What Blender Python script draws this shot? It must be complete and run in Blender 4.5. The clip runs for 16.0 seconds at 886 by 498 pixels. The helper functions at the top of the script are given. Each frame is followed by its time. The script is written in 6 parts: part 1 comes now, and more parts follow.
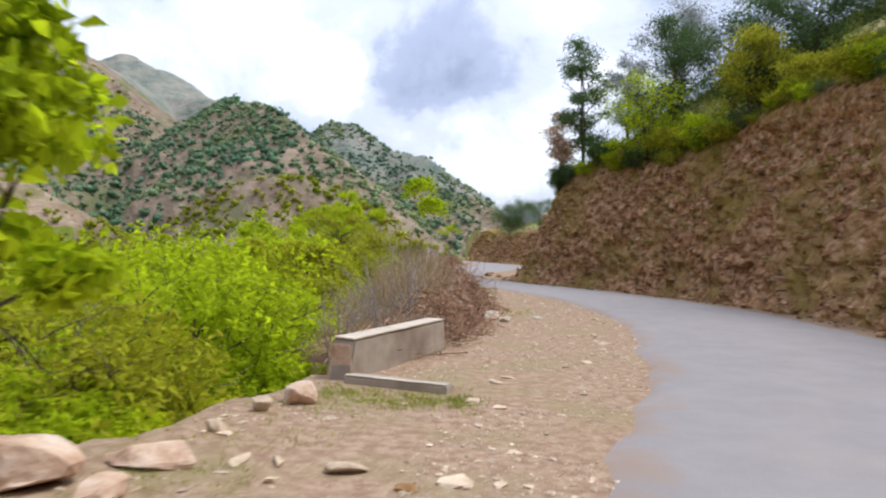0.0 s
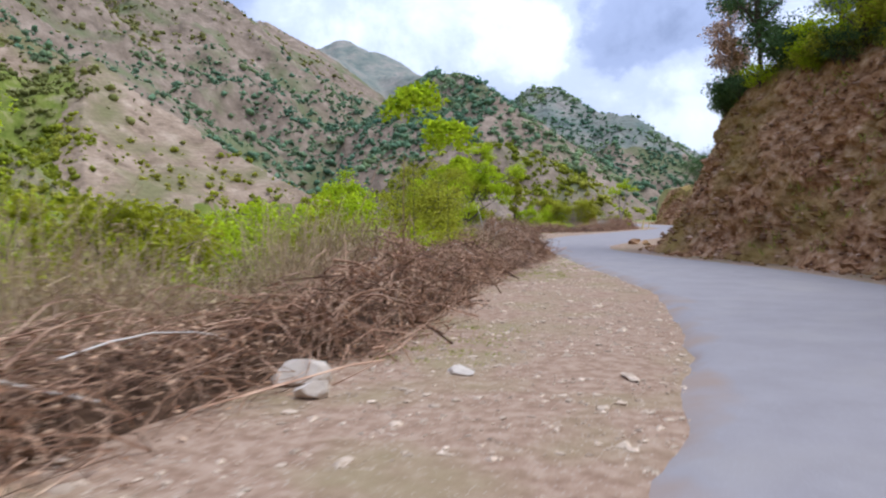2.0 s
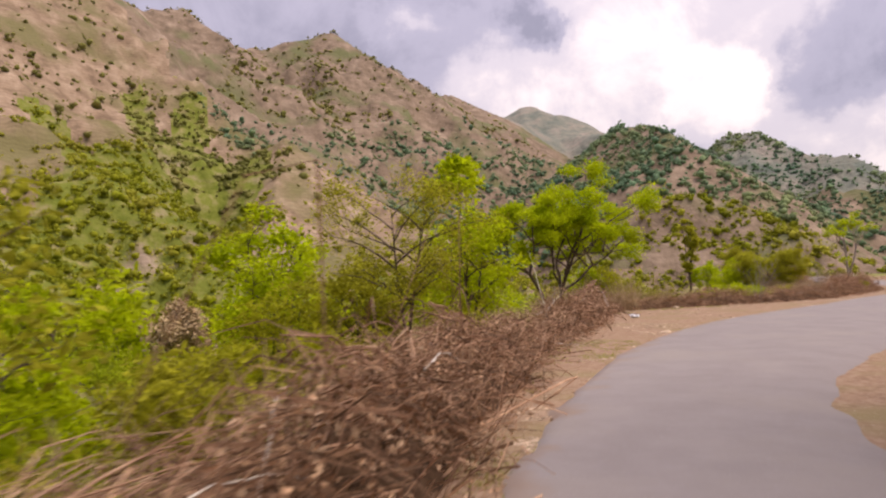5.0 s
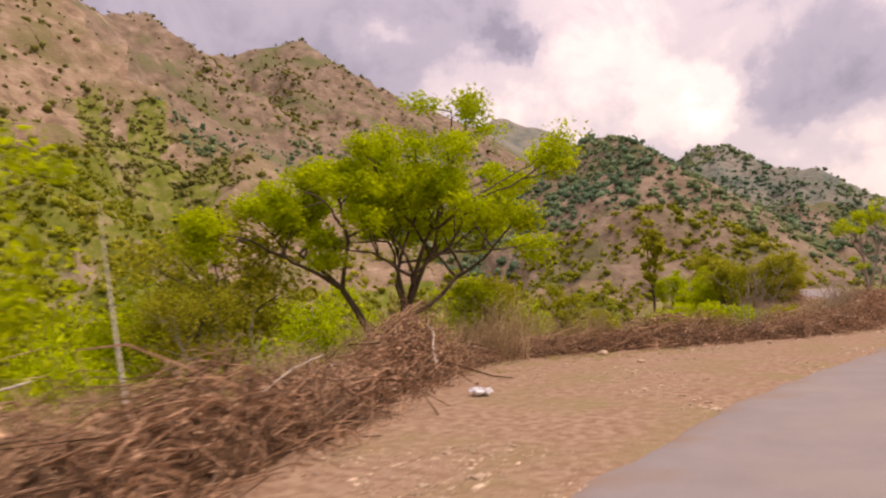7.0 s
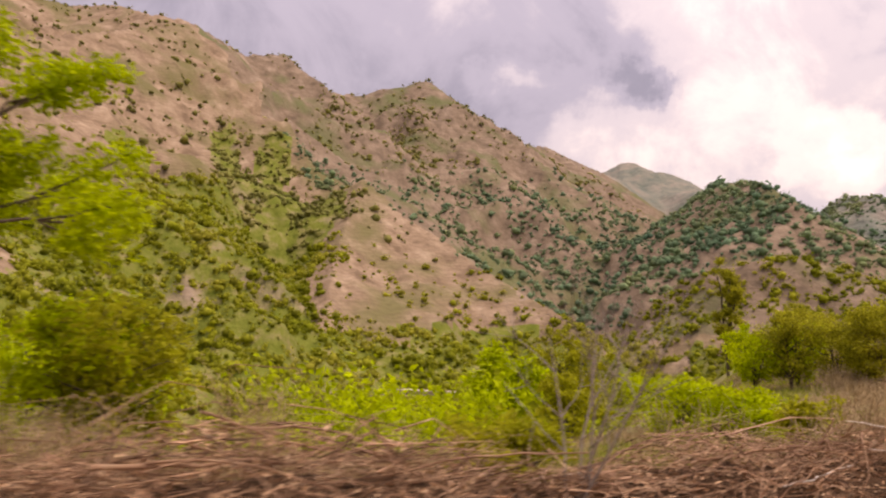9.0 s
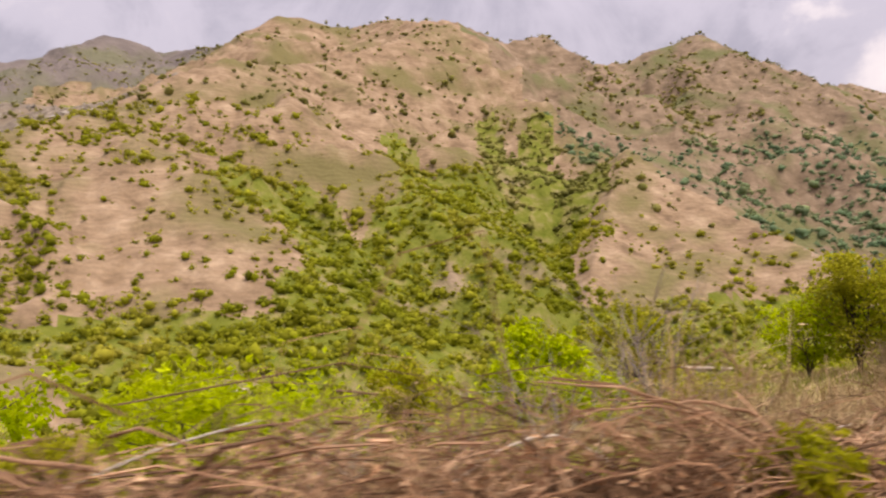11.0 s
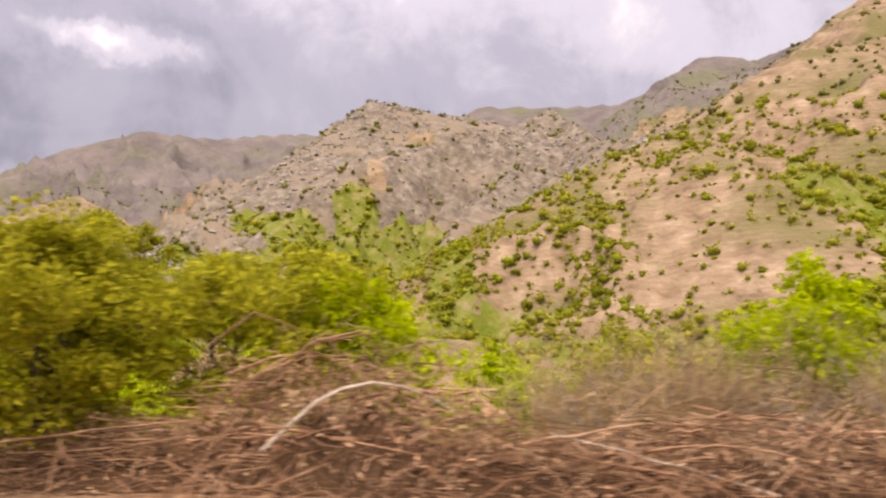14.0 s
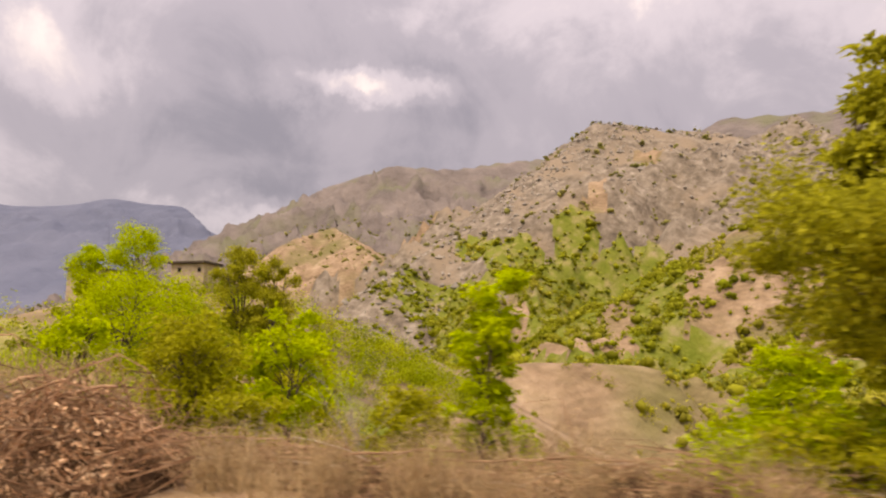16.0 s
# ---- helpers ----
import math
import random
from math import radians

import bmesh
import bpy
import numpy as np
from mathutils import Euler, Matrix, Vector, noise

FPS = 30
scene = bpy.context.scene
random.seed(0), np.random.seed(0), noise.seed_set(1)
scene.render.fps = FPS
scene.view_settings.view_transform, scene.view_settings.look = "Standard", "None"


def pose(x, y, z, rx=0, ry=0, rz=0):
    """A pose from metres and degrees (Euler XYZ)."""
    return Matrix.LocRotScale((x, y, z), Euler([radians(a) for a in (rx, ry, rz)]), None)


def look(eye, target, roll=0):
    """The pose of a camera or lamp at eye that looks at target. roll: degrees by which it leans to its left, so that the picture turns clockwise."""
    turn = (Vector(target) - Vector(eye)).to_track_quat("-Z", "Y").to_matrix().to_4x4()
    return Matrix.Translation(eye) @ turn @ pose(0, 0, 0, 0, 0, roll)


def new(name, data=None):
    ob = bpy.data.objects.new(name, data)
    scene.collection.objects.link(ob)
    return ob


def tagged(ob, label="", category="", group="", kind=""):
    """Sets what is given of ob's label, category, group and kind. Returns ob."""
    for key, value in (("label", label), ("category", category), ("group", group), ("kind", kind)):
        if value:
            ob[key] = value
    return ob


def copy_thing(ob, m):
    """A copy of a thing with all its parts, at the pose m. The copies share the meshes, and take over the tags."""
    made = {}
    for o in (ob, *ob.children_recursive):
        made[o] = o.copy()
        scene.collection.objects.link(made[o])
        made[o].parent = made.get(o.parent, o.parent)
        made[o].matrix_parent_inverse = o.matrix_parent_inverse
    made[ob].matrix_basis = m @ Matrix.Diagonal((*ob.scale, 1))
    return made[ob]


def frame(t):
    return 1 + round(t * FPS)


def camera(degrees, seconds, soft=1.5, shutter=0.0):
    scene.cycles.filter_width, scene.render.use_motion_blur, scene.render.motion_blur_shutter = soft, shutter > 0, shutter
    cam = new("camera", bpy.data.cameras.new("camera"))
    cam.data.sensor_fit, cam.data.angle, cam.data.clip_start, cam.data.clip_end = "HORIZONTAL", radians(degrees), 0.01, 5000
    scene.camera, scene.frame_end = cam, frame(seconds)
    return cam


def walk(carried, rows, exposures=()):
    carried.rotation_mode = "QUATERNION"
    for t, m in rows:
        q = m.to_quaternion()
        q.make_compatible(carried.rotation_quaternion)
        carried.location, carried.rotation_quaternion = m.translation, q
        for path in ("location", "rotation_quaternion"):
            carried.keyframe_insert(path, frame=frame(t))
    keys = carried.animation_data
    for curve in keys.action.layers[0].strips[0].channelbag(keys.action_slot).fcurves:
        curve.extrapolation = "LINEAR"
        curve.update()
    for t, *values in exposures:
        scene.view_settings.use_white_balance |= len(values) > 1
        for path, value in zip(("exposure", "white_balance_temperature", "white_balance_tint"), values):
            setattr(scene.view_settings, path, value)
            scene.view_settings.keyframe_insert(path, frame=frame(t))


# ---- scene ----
PATH = [
    (0, (-0.000, 0.000, 1.716), (-0.165, 1.993, 1.718), 2.1),
    (0.5, (1.180, 2.954, 1.640), (0.835, 4.923, 1.603), 0.9),
    (1, (2.101, 5.967, 1.582), (1.610, 7.903, 1.496), 0.3),
    (1.5, (2.857, 9.265, 1.578), (2.247, 11.166, 1.467), 0.1),
    (2, (3.364, 12.634, 1.567), (2.640, 14.495, 1.467), 0.1),
    (2.5, (3.551, 16.276, 1.598), (2.721, 18.094, 1.529), 0.1),
    (3, (3.439, 20.312, 1.594), (2.490, 22.072, 1.549), 0.0),
    (3.5, (2.943, 24.226, 1.545), (1.880, 25.920, 1.514), -0.1),
    (3.7, (2.650, 25.784, 1.528), (1.541, 27.448, 1.502), -0.2),
    (5.8, (-1.882, 42.260, 1.622), (-3.068, 43.867, 1.740), -1.9),
    (6, (-2.337, 43.801, 1.616), (-3.506, 45.419, 1.733), -2.1),
    (6.5, (-3.409, 47.670, 1.592), (-4.542, 49.315, 1.698), -2.2),
    (7, (-4.201, 51.622, 1.575), (-5.325, 53.272, 1.689), -1.9),
    (7.5, (-4.617, 55.514, 1.561), (-5.774, 57.138, 1.708), -1.3),
    (8, (-5.004, 59.312, 1.549), (-6.234, 60.878, 1.743), -0.3),
    (8.2, (-5.091, 60.814, 1.543), (-6.356, 62.350, 1.752), 0.2),
    (10.3, (-3.050, 76.374, 1.596), (-4.693, 77.502, 1.770), 0.6),
    (10.5, (-2.752, 77.774, 1.600), (-4.454, 78.812, 1.764), -0.1),
    (11, (-2.000, 81.226, 1.607), (-3.829, 82.018, 1.770), -1.1),
    (11.5, (-1.476, 84.757, 1.621), (-3.400, 85.277, 1.789), -1.3),
    (12, (-1.232, 88.359, 1.643), (-3.212, 88.586, 1.804), -1.3),
    (12.5, (-1.383, 91.922, 1.650), (-3.376, 91.857, 1.802), -0.8),
    (13, (-2.168, 94.981, 1.661), (-4.132, 94.643, 1.829), -0.8),
    (13.5, (-4.015, 100.189, 1.609), (-5.919, 99.609, 1.807), -0.7),
    (14, (-5.861, 105.156, 1.590), (-7.683, 104.362, 1.813), -0.8),
    (14.5, (-7.559, 109.715, 1.591), (-9.294, 108.751, 1.830), -0.4),
    (15, (-9.073, 114.083, 1.595), (-10.712, 112.967, 1.857), -0.0),
    (15.5, (-10.455, 118.375, 1.598), (-12.002, 117.139, 1.879), 0.4),
    (16, (-11.794, 122.635, 1.603), (-13.245, 121.288, 1.890), 0.6),
]
cam = camera(63.2, 16.0, soft=2.2, shutter=0.26)
walk(cam, [(t, look(eye, target, roll)) for t, eye, target, roll in PATH],
     exposures=[(0.0, 0.68, 5800, 8), (0.9, 0.53, 5250, 11), (3.7, 0.55, 5250, 11), (5.8, 0.33, 7900, 31), (8.2, 0.33, 7900, 31), (10.3, 0.53, 7600, 21), (12.5, 0.76, 7600, 20), (13.5, 0.86, 7700, 21), (14.5, 0.82, 7900, 20), (16.0, 0.68, 8600, 20)])

# ---- light: a clouded sky and a soft, veiled sun ----
SUN_AZ, SUN_EL = -72.0, 66.0          # degrees to the left of +y, and up
world = bpy.data.worlds.new("world")
scene.world = world
world.use_nodes = True
wn, wl = world.node_tree.nodes, world.node_tree.links
wn.clear()


def wnode(kind, **values):
    n = wn.new(kind)
    for key, value in values.items():
        n.inputs[key].default_value = value
    return n


sky = wn.new("ShaderNodeTexSky")
sky.sky_type, sky.sun_disc = "NISHITA", False
sky.sun_elevation, sky.sun_rotation = radians(SUN_EL), radians(-SUN_AZ)
blue = wnode("ShaderNodeBackground", Strength=0.1)
wl.new(sky.outputs[0], blue.inputs["Color"])
coord = wn.new("ShaderNodeTexCoord")
split = wn.new("ShaderNodeSeparateXYZ")
wl.new(coord.outputs["Generated"], split.inputs[0])
lift = wn.new("ShaderNodeMath")
lift.operation, lift.inputs[1].default_value = "ADD", 0.28
wl.new(split.outputs["Z"], lift.inputs[0])
flat = []
for axis in "XY":
    m = wn.new("ShaderNodeMath")
    m.operation = "DIVIDE"
    wl.new(split.outputs[axis], m.inputs[0])
    wl.new(lift.outputs[0], m.inputs[1])
    flat.append(m)
deck = wn.new("ShaderNodeCombineXYZ")
wl.new(flat[0].outputs[0], deck.inputs["X"])
wl.new(flat[1].outputs[0], deck.inputs["Y"])
deck.inputs["Z"].default_value = 3.7
def wmath(operation, a, b):
    n = wn.new("ShaderNodeMath")
    n.operation = operation
    for socket, value in zip(n.inputs, (a, b)):
        if isinstance(value, (int, float)):
            socket.default_value = value
        else:
            wl.new(value, socket)
    return n.outputs[0]


def wvector(operation, a, b):
    n = wn.new("ShaderNodeVectorMath")
    n.operation = operation
    for socket, value in zip(n.inputs, (a, b)):
        if isinstance(value, tuple):
            socket.default_value = value
        else:
            wl.new(value, socket)
    return n.outputs["Value"] if operation in ("LENGTH", "DOT_PRODUCT") else n.outputs[0]


streak = wnode("ShaderNodeTexNoise", Scale=1.5, Detail=8.0, Roughness=0.52, Distortion=0.25)
wl.new(deck.outputs[0], streak.inputs["Vector"])
puff = wnode("ShaderNodeTexNoise", Scale=5.5, Detail=9.0, Roughness=0.62, Distortion=0.5)
wl.new(coord.outputs["Generated"], puff.inputs["Vector"])
warp = wnode("ShaderNodeTexNoise", Scale=9.0, Detail=7.0, Roughness=0.6)
wl.new(coord.outputs["Generated"], warp.inputs["Vector"])
way = wvector("ADD", coord.outputs["Generated"], wvector("MULTIPLY", wvector("SUBTRACT", warp.outputs["Color"], (0.5, 0.5, 0.5)), (0.24, 0.24, 0.16)))
cover = wmath("ADD", wmath("MULTIPLY", streak.outputs[0], 0.42), wmath("MULTIPLY", puff.outputs[0], 0.46))
cover = wmath("ADD", cover, 0.02)
cover = wmath("ADD", cover, wvector("DOT_PRODUCT", coord.outputs["Generated"], (0.05, 0.05, 0.0)))


def bank_of_cloud(azimuth, height, wide, flat, amount):
    """A thicker (darker) or thinner (brighter) mass of cloud: degrees left of +y and up, its reach in degrees, how flat it lies, and by how much."""
    global cover
    a, e = radians(azimuth), radians(height)
    off = wvector("SUBTRACT", way, (-math.sin(a) * math.cos(e), math.cos(a) * math.cos(e), math.sin(e)))
    far = wvector("LENGTH", wvector("MULTIPLY", off, (1.0, 1.0, flat)), (0, 0, 0))
    n = wn.new("ShaderNodeMapRange")
    n.interpolation_type = "SMOOTHSTEP"
    n.inputs["From Min"].default_value, n.inputs["From Max"].default_value = radians(wide), 0.0
    n.inputs["To Max"].default_value = amount
    wl.new(far, n.inputs["Value"])
    cover = wmath("ADD", cover, n.outputs[0])


bank_of_cloud(22, 19, 18, 1.0, 0.15)
bank_of_cloud(20, 32, 20, 1.0, 0.06)
bank_of_cloud(15.0, 12.5, 5.0, 1.0, 0.22)
bank_of_cloud(27, 12, 11, 1.2, 0.08)
bank_of_cloud(2, 7, 12, 1.6, 0.14)
bank_of_cloud(-6, 16, 14, 1.0, 0.14)
bank_of_cloud(7, 14.0, 10, 1.7, -0.13)
bank_of_cloud(29.5, 19.3, 4.5, 1.9, -0.26)
bank_of_cloud(39, 19.5, 5.0, 2.2, 0.13)
bank_of_cloud(46, 18, 20, 1.4, -0.10)
bank_of_cloud(82, 22, 14, 2.0, 0.05)
bank_of_cloud(97, 22, 11, 2.2, 0.09)
bank_of_cloud(111, 19, 13, 1.6, -0.09)
bank_of_cloud(139, 20.2, 10, 4.0, 0.26)
bank_of_cloud(128, 27, 14, 3.2, 0.12)
bank_of_cloud(148, 10.2, 8, 2.6, 0.24)
bank_of_cloud(163, 19.5, 12, 2.6, 0.15)
bank_of_cloud(140, 17, 36, 1.6, -0.17)
bank_of_cloud(112, 24, 14, 2.0, -0.06)
tone = wn.new("ShaderNodeValToRGB")
tone.color_ramp.interpolation = "EASE"
tone.color_ramp.elements[0].position, tone.color_ramp.elements[0].color = 0.16, (0.17, 0.185, 0.25, 1)
tone.color_ramp.elements[1].position, tone.color_ramp.elements[1].color = 0.86, (1.0, 0.975, 0.95, 1)
for place, colour in ((0.32, (0.25, 0.265, 0.345, 1)), (0.46, (0.36, 0.375, 0.47, 1)), (0.58, (0.56, 0.56, 0.62, 1)), (0.70, (0.80, 0.775, 0.77, 1))):
    tone.color_ramp.elements.new(place).color = colour
wl.new(cover, tone.inputs[0])
clouds = wnode("ShaderNodeBackground", Strength=1.0)
rise = wn.new("ShaderNodeMapRange")              # an overcast sky is brightest overhead
rise.inputs["To Min"].default_value, rise.inputs["To Max"].default_value = 0.85, 1.75
wl.new(split.outputs["Z"], rise.inputs["Value"])
wl.new(rise.outputs[0], clouds.inputs["Strength"])
wl.new(tone.outputs[0], clouds.inputs["Color"])
both = wn.new("ShaderNodeMixShader")
both.inputs[0].default_value = 0.92
out = wn.new("ShaderNodeOutputWorld")
wl.new(blue.outputs[0], both.inputs[1])
wl.new(clouds.outputs[0], both.inputs[2])
wl.new(both.outputs[0], out.inputs[0])

sun = new("sun", bpy.data.lights.new("sun", "SUN"))
sun.data.energy, sun.data.angle, sun.data.color = 2.0, radians(25), (1.0, 0.95, 0.87)
sa, se = radians(SUN_AZ), radians(SUN_EL)
sun.matrix_world = look((0, 0, 50), (50 * math.sin(sa) * math.cos(se), -50 * math.cos(sa) * math.cos(se), 50 - 50 * math.sin(se)))


# ---- materials ----
def material(name, stops, scale=1.0, detail=8.0, rough=0.9, bump=0.3, bump_scale=None, second=None, island=0.0, translucent=0.0, spots=None, obj_random=0.0, strata=0.0, strata_scale=0.12, tilt=0.0, dusty=None):
    """A noise-coloured material. stops: (place, colour) along the noise; second: (colour, scale, low, high) stains laid over it; spots: (colour, scale, size) cells."""
    m = bpy.data.materials.new(name)
    m.use_nodes = True
    nodes, links = m.node_tree.nodes, m.node_tree.links
    bsdf = nodes["Principled BSDF"]
    bsdf.inputs["Roughness"].default_value = rough
    bsdf.inputs["Specular IOR Level"].default_value = 0.1
    geo = nodes.new("ShaderNodeNewGeometry")
    where = geo.outputs["Position"]
    tex = nodes.new("ShaderNodeTexNoise")
    tex.inputs["Scale"].default_value, tex.inputs["Detail"].default_value, tex.inputs["Roughness"].default_value = scale, detail, 0.62
    links.new(where, tex.inputs["Vector"])
    ramp = nodes.new("ShaderNodeValToRGB")
    ramp.color_ramp.elements[0].position, ramp.color_ramp.elements[0].color = stops[0][0], (*stops[0][1], 1)
    ramp.color_ramp.elements[1].position, ramp.color_ramp.elements[1].color = stops[-1][0], (*stops[-1][1], 1)
    for place, colour in stops[1:-1]:
        ramp.color_ramp.elements.new(place).color = (*colour, 1)
    links.new(tex.outputs[0], ramp.inputs[0])
    colour = ramp.outputs[0]
    if second:
        stain, sscale, low, high = second
        t2 = nodes.new("ShaderNodeTexNoise")
        t2.inputs["Scale"].default_value, t2.inputs["Detail"].default_value = sscale, 5.0
        links.new(where, t2.inputs["Vector"])
        r2 = nodes.new("ShaderNodeMapRange")
        r2.inputs["From Min"].default_value, r2.inputs["From Max"].default_value = low, high
        links.new(t2.outputs[0], r2.inputs["Value"])
        mix = nodes.new("ShaderNodeMix")
        mix.data_type = "RGBA"
        links.new(r2.outputs[0], mix.inputs["Factor"])
        links.new(colour, mix.inputs["A"])
        mix.inputs["B"].default_value = (*stain, 1)
        colour = mix.outputs["Result"]
    if strata:
        wave = nodes.new("ShaderNodeTexWave")
        wave.bands_direction = "Z"
        wave.inputs["Scale"].default_value, wave.inputs["Distortion"].default_value = strata_scale, 14.0
        wave.inputs["Detail"].default_value, wave.inputs["Detail Scale"].default_value = 4.0, 0.6
        turn = nodes.new("ShaderNodeVectorRotate")
        turn.rotation_type = "Y_AXIS"
        turn.inputs["Angle"].default_value = tilt
        links.new(where, turn.inputs["Vector"])
        links.new(turn.outputs[0], wave.inputs["Vector"])
        mix = nodes.new("ShaderNodeMix")
        mix.data_type, mix.blend_type = "RGBA", "MULTIPLY"
        mix.inputs["Factor"].default_value = strata
        links.new(colour, mix.inputs["A"])
        links.new(wave.outputs["Color"], mix.inputs["B"])
        colour = mix.outputs["Result"]
    if spots:
        sc, sscale, size = spots
        vor = nodes.new("ShaderNodeTexVoronoi")
        vor.inputs["Scale"].default_value = sscale
        links.new(where, vor.inputs["Vector"])
        r3 = nodes.new("ShaderNodeMapRange")
        r3.inputs["From Min"].default_value, r3.inputs["From Max"].default_value = size, size * 0.6
        links.new(vor.outputs["Distance"], r3.inputs["Value"])
        mix = nodes.new("ShaderNodeMix")
        mix.data_type = "RGBA"
        links.new(r3.outputs[0], mix.inputs["Factor"])
        links.new(colour, mix.inputs["A"])
        mix.inputs["B"].default_value = (*sc, 1)
        colour = mix.outputs["Result"]
    if dusty:
        rim = nodes.new("ShaderNodeAttribute")
        rim.attribute_name = "from_edge"
        td = nodes.new("ShaderNodeTexNoise")
        td.inputs["Scale"].default_value, td.inputs["Detail"].default_value = 1.3, 8.0
        links.new(where, td.inputs["Vector"])
        ad = nodes.new("ShaderNodeMath")
        ad.operation = "MULTIPLY_ADD"
        ad.inputs[1].default_value, ad.inputs[2].default_value = 2.2, -1.1
        links.new(td.outputs[0], ad.inputs[0])
        sm = nodes.new("ShaderNodeMath")
        links.new(rim.outputs["Fac"], sm.inputs[0])
        links.new(ad.outputs[0], sm.inputs[1])
        rd = nodes.new("ShaderNodeMapRange")
        rd.inputs["From Min"].default_value, rd.inputs["From Max"].default_value = 0.45, -0.15
        links.new(sm.outputs[0], rd.inputs["Value"])
        mix = nodes.new("ShaderNodeMix")
        mix.data_type = "RGBA"
        links.new(rd.outputs[0], mix.inputs["Factor"])
        links.new(colour, mix.inputs["A"])
        mix.inputs["B"].default_value = (*dusty, 1)
        colour = mix.outputs["Result"]
    vary = None
    if island:
        vary = geo.outputs["Random Per Island"]
    elif obj_random:
        vary = nodes.new("ShaderNodeObjectInfo").outputs["Random"]
    if vary is not None:
        amount = island or obj_random
        r4 = nodes.new("ShaderNodeMapRange")
        r4.inputs["To Min"].default_value, r4.inputs["To Max"].default_value = 1 - amount, 1 + amount
        links.new(vary, r4.inputs["Value"])
        hsv = nodes.new("ShaderNodeHueSaturation")
        links.new(r4.outputs[0], hsv.inputs["Value"])
        if translucent:
            r5 = nodes.new("ShaderNodeMapRange")
            r5.inputs["To Min"].default_value, r5.inputs["To Max"].default_value = 0.485, 0.515
            links.new(tex.outputs[0], r5.inputs["Value"])
            links.new(r5.outputs[0], hsv.inputs["Hue"])
        links.new(colour, hsv.inputs["Color"])
        colour = hsv.outputs[0]
    links.new(colour, bsdf.inputs["Base Color"])
    if bump:
        tb = nodes.new("ShaderNodeTexNoise")
        tb.inputs["Scale"].default_value, tb.inputs["Detail"].default_value = bump_scale or scale * 4, 6.0
        links.new(where, tb.inputs["Vector"])
        bn = nodes.new("ShaderNodeBump")
        bn.inputs["Strength"].default_value = bump
        bn.inputs["Distance"].default_value = 0.4 / (bump_scale or scale * 4)
        links.new(tb.outputs[0], bn.inputs["Height"])
        links.new(bn.outputs[0], bsdf.inputs["Normal"])
    if translucent:
        tr = nodes.new("ShaderNodeBsdfTranslucent")
        links.new(colour, tr.inputs["Color"])
        mx = nodes.new("ShaderNodeMixShader")
        mx.inputs[0].default_value = translucent
        links.new(bsdf.outputs[0], mx.inputs[1])
        links.new(tr.outputs[0], mx.inputs[2])
        links.new(mx.outputs[0], nodes["Material Output"].inputs["Surface"])
    return m


M_SOIL = material("mountain_soil", [(0.32, (0.20, 0.137, 0.085)), (0.45, (0.30, 0.212, 0.134)), (0.56, (0.37, 0.267, 0.174)), (0.68, (0.48, 0.36, 0.245))], scale=0.07, detail=15, bump=0.9, bump_scale=0.3,
                  second=((0.20, 0.175, 0.075), 0.02, 0.47, 0.66), strata=0.13, strata_scale=0.11)
# grey far rock; part of the grey is aerial haze painted in
M_GREY_HAZE = material("far_rock_hazed", [(0.3, (0.12, 0.105, 0.098)), (0.5, (0.185, 0.16, 0.148)), (0.7, (0.25, 0.215, 0.195))], scale=0.014, detail=15, bump=1.0, bump_scale=0.06, second=((0.17, 0.17, 0.11), 0.008, 0.5, 0.65))
# backdrop rock whose base colour carries the blue of the air before it
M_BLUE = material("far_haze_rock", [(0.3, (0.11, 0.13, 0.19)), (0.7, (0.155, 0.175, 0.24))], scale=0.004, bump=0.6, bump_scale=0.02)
M_SHOULDER = material("gravel_shoulder", [(0.36, (0.245, 0.152, 0.092)), (0.5, (0.325, 0.213, 0.135)), (0.64, (0.41, 0.286, 0.19))], scale=7.0, detail=14, bump=0.8, bump_scale=38,
                      second=((0.275, 0.212, 0.105), 0.7, 0.48, 0.72), spots=((0.50, 0.41, 0.31), 21.0, 0.2))
M_ASPHALT = material("asphalt", [(0.35, (0.268, 0.236, 0.222)), (0.65, (0.302, 0.268, 0.251))], scale=1.4, detail=14, rough=0.88, bump=0.35, bump_scale=90,
                     second=((0.325, 0.285, 0.25), 0.5, 0.52, 0.8), spots=((0.36, 0.335, 0.31), 55.0, 0.26), dusty=(0.30, 0.225, 0.175))
M_CUT = material("cut_earth", [(0.33, (0.085, 0.036, 0.018)), (0.43, (0.29, 0.145, 0.062)), (0.54, (0.45, 0.255, 0.122)), (0.70, (0.68, 0.47, 0.30))], scale=3.6, detail=15, bump=1.0, bump_scale=16.0,
                 second=((0.30, 0.205, 0.055), 0.3, 0.46, 0.64), strata=0.2, strata_scale=0.5, tilt=0.6)
M_SHARD = material("rock_shards", [(0.3, (0.15, 0.075, 0.04)), (0.5, (0.36, 0.21, 0.115)), (0.7, (0.60, 0.42, 0.28))], scale=1.5, detail=10, bump=0.6, bump_scale=20, island=0.5)
M_GRASS_SOIL = material("grassy_soil", [(0.3, (0.19, 0.19, 0.05)), (0.55, (0.30, 0.27, 0.10)), (0.75, (0.40, 0.31, 0.19))], scale=0.5, detail=12, bump=0.8, bump_scale=6)
M_STONE = material("pale_stone", [(0.3, (0.40, 0.29, 0.19)), (0.7, (0.70, 0.55, 0.39))], scale=5, bump=0.5, obj_random=0.15, island=0.3)
M_ORANGE = material("orange_rock", [(0.3, (0.44, 0.26, 0.16)), (0.5, (0.60, 0.42, 0.29)), (0.7, (0.73, 0.60, 0.48))], scale=4, bump=0.8, bump_scale=14)
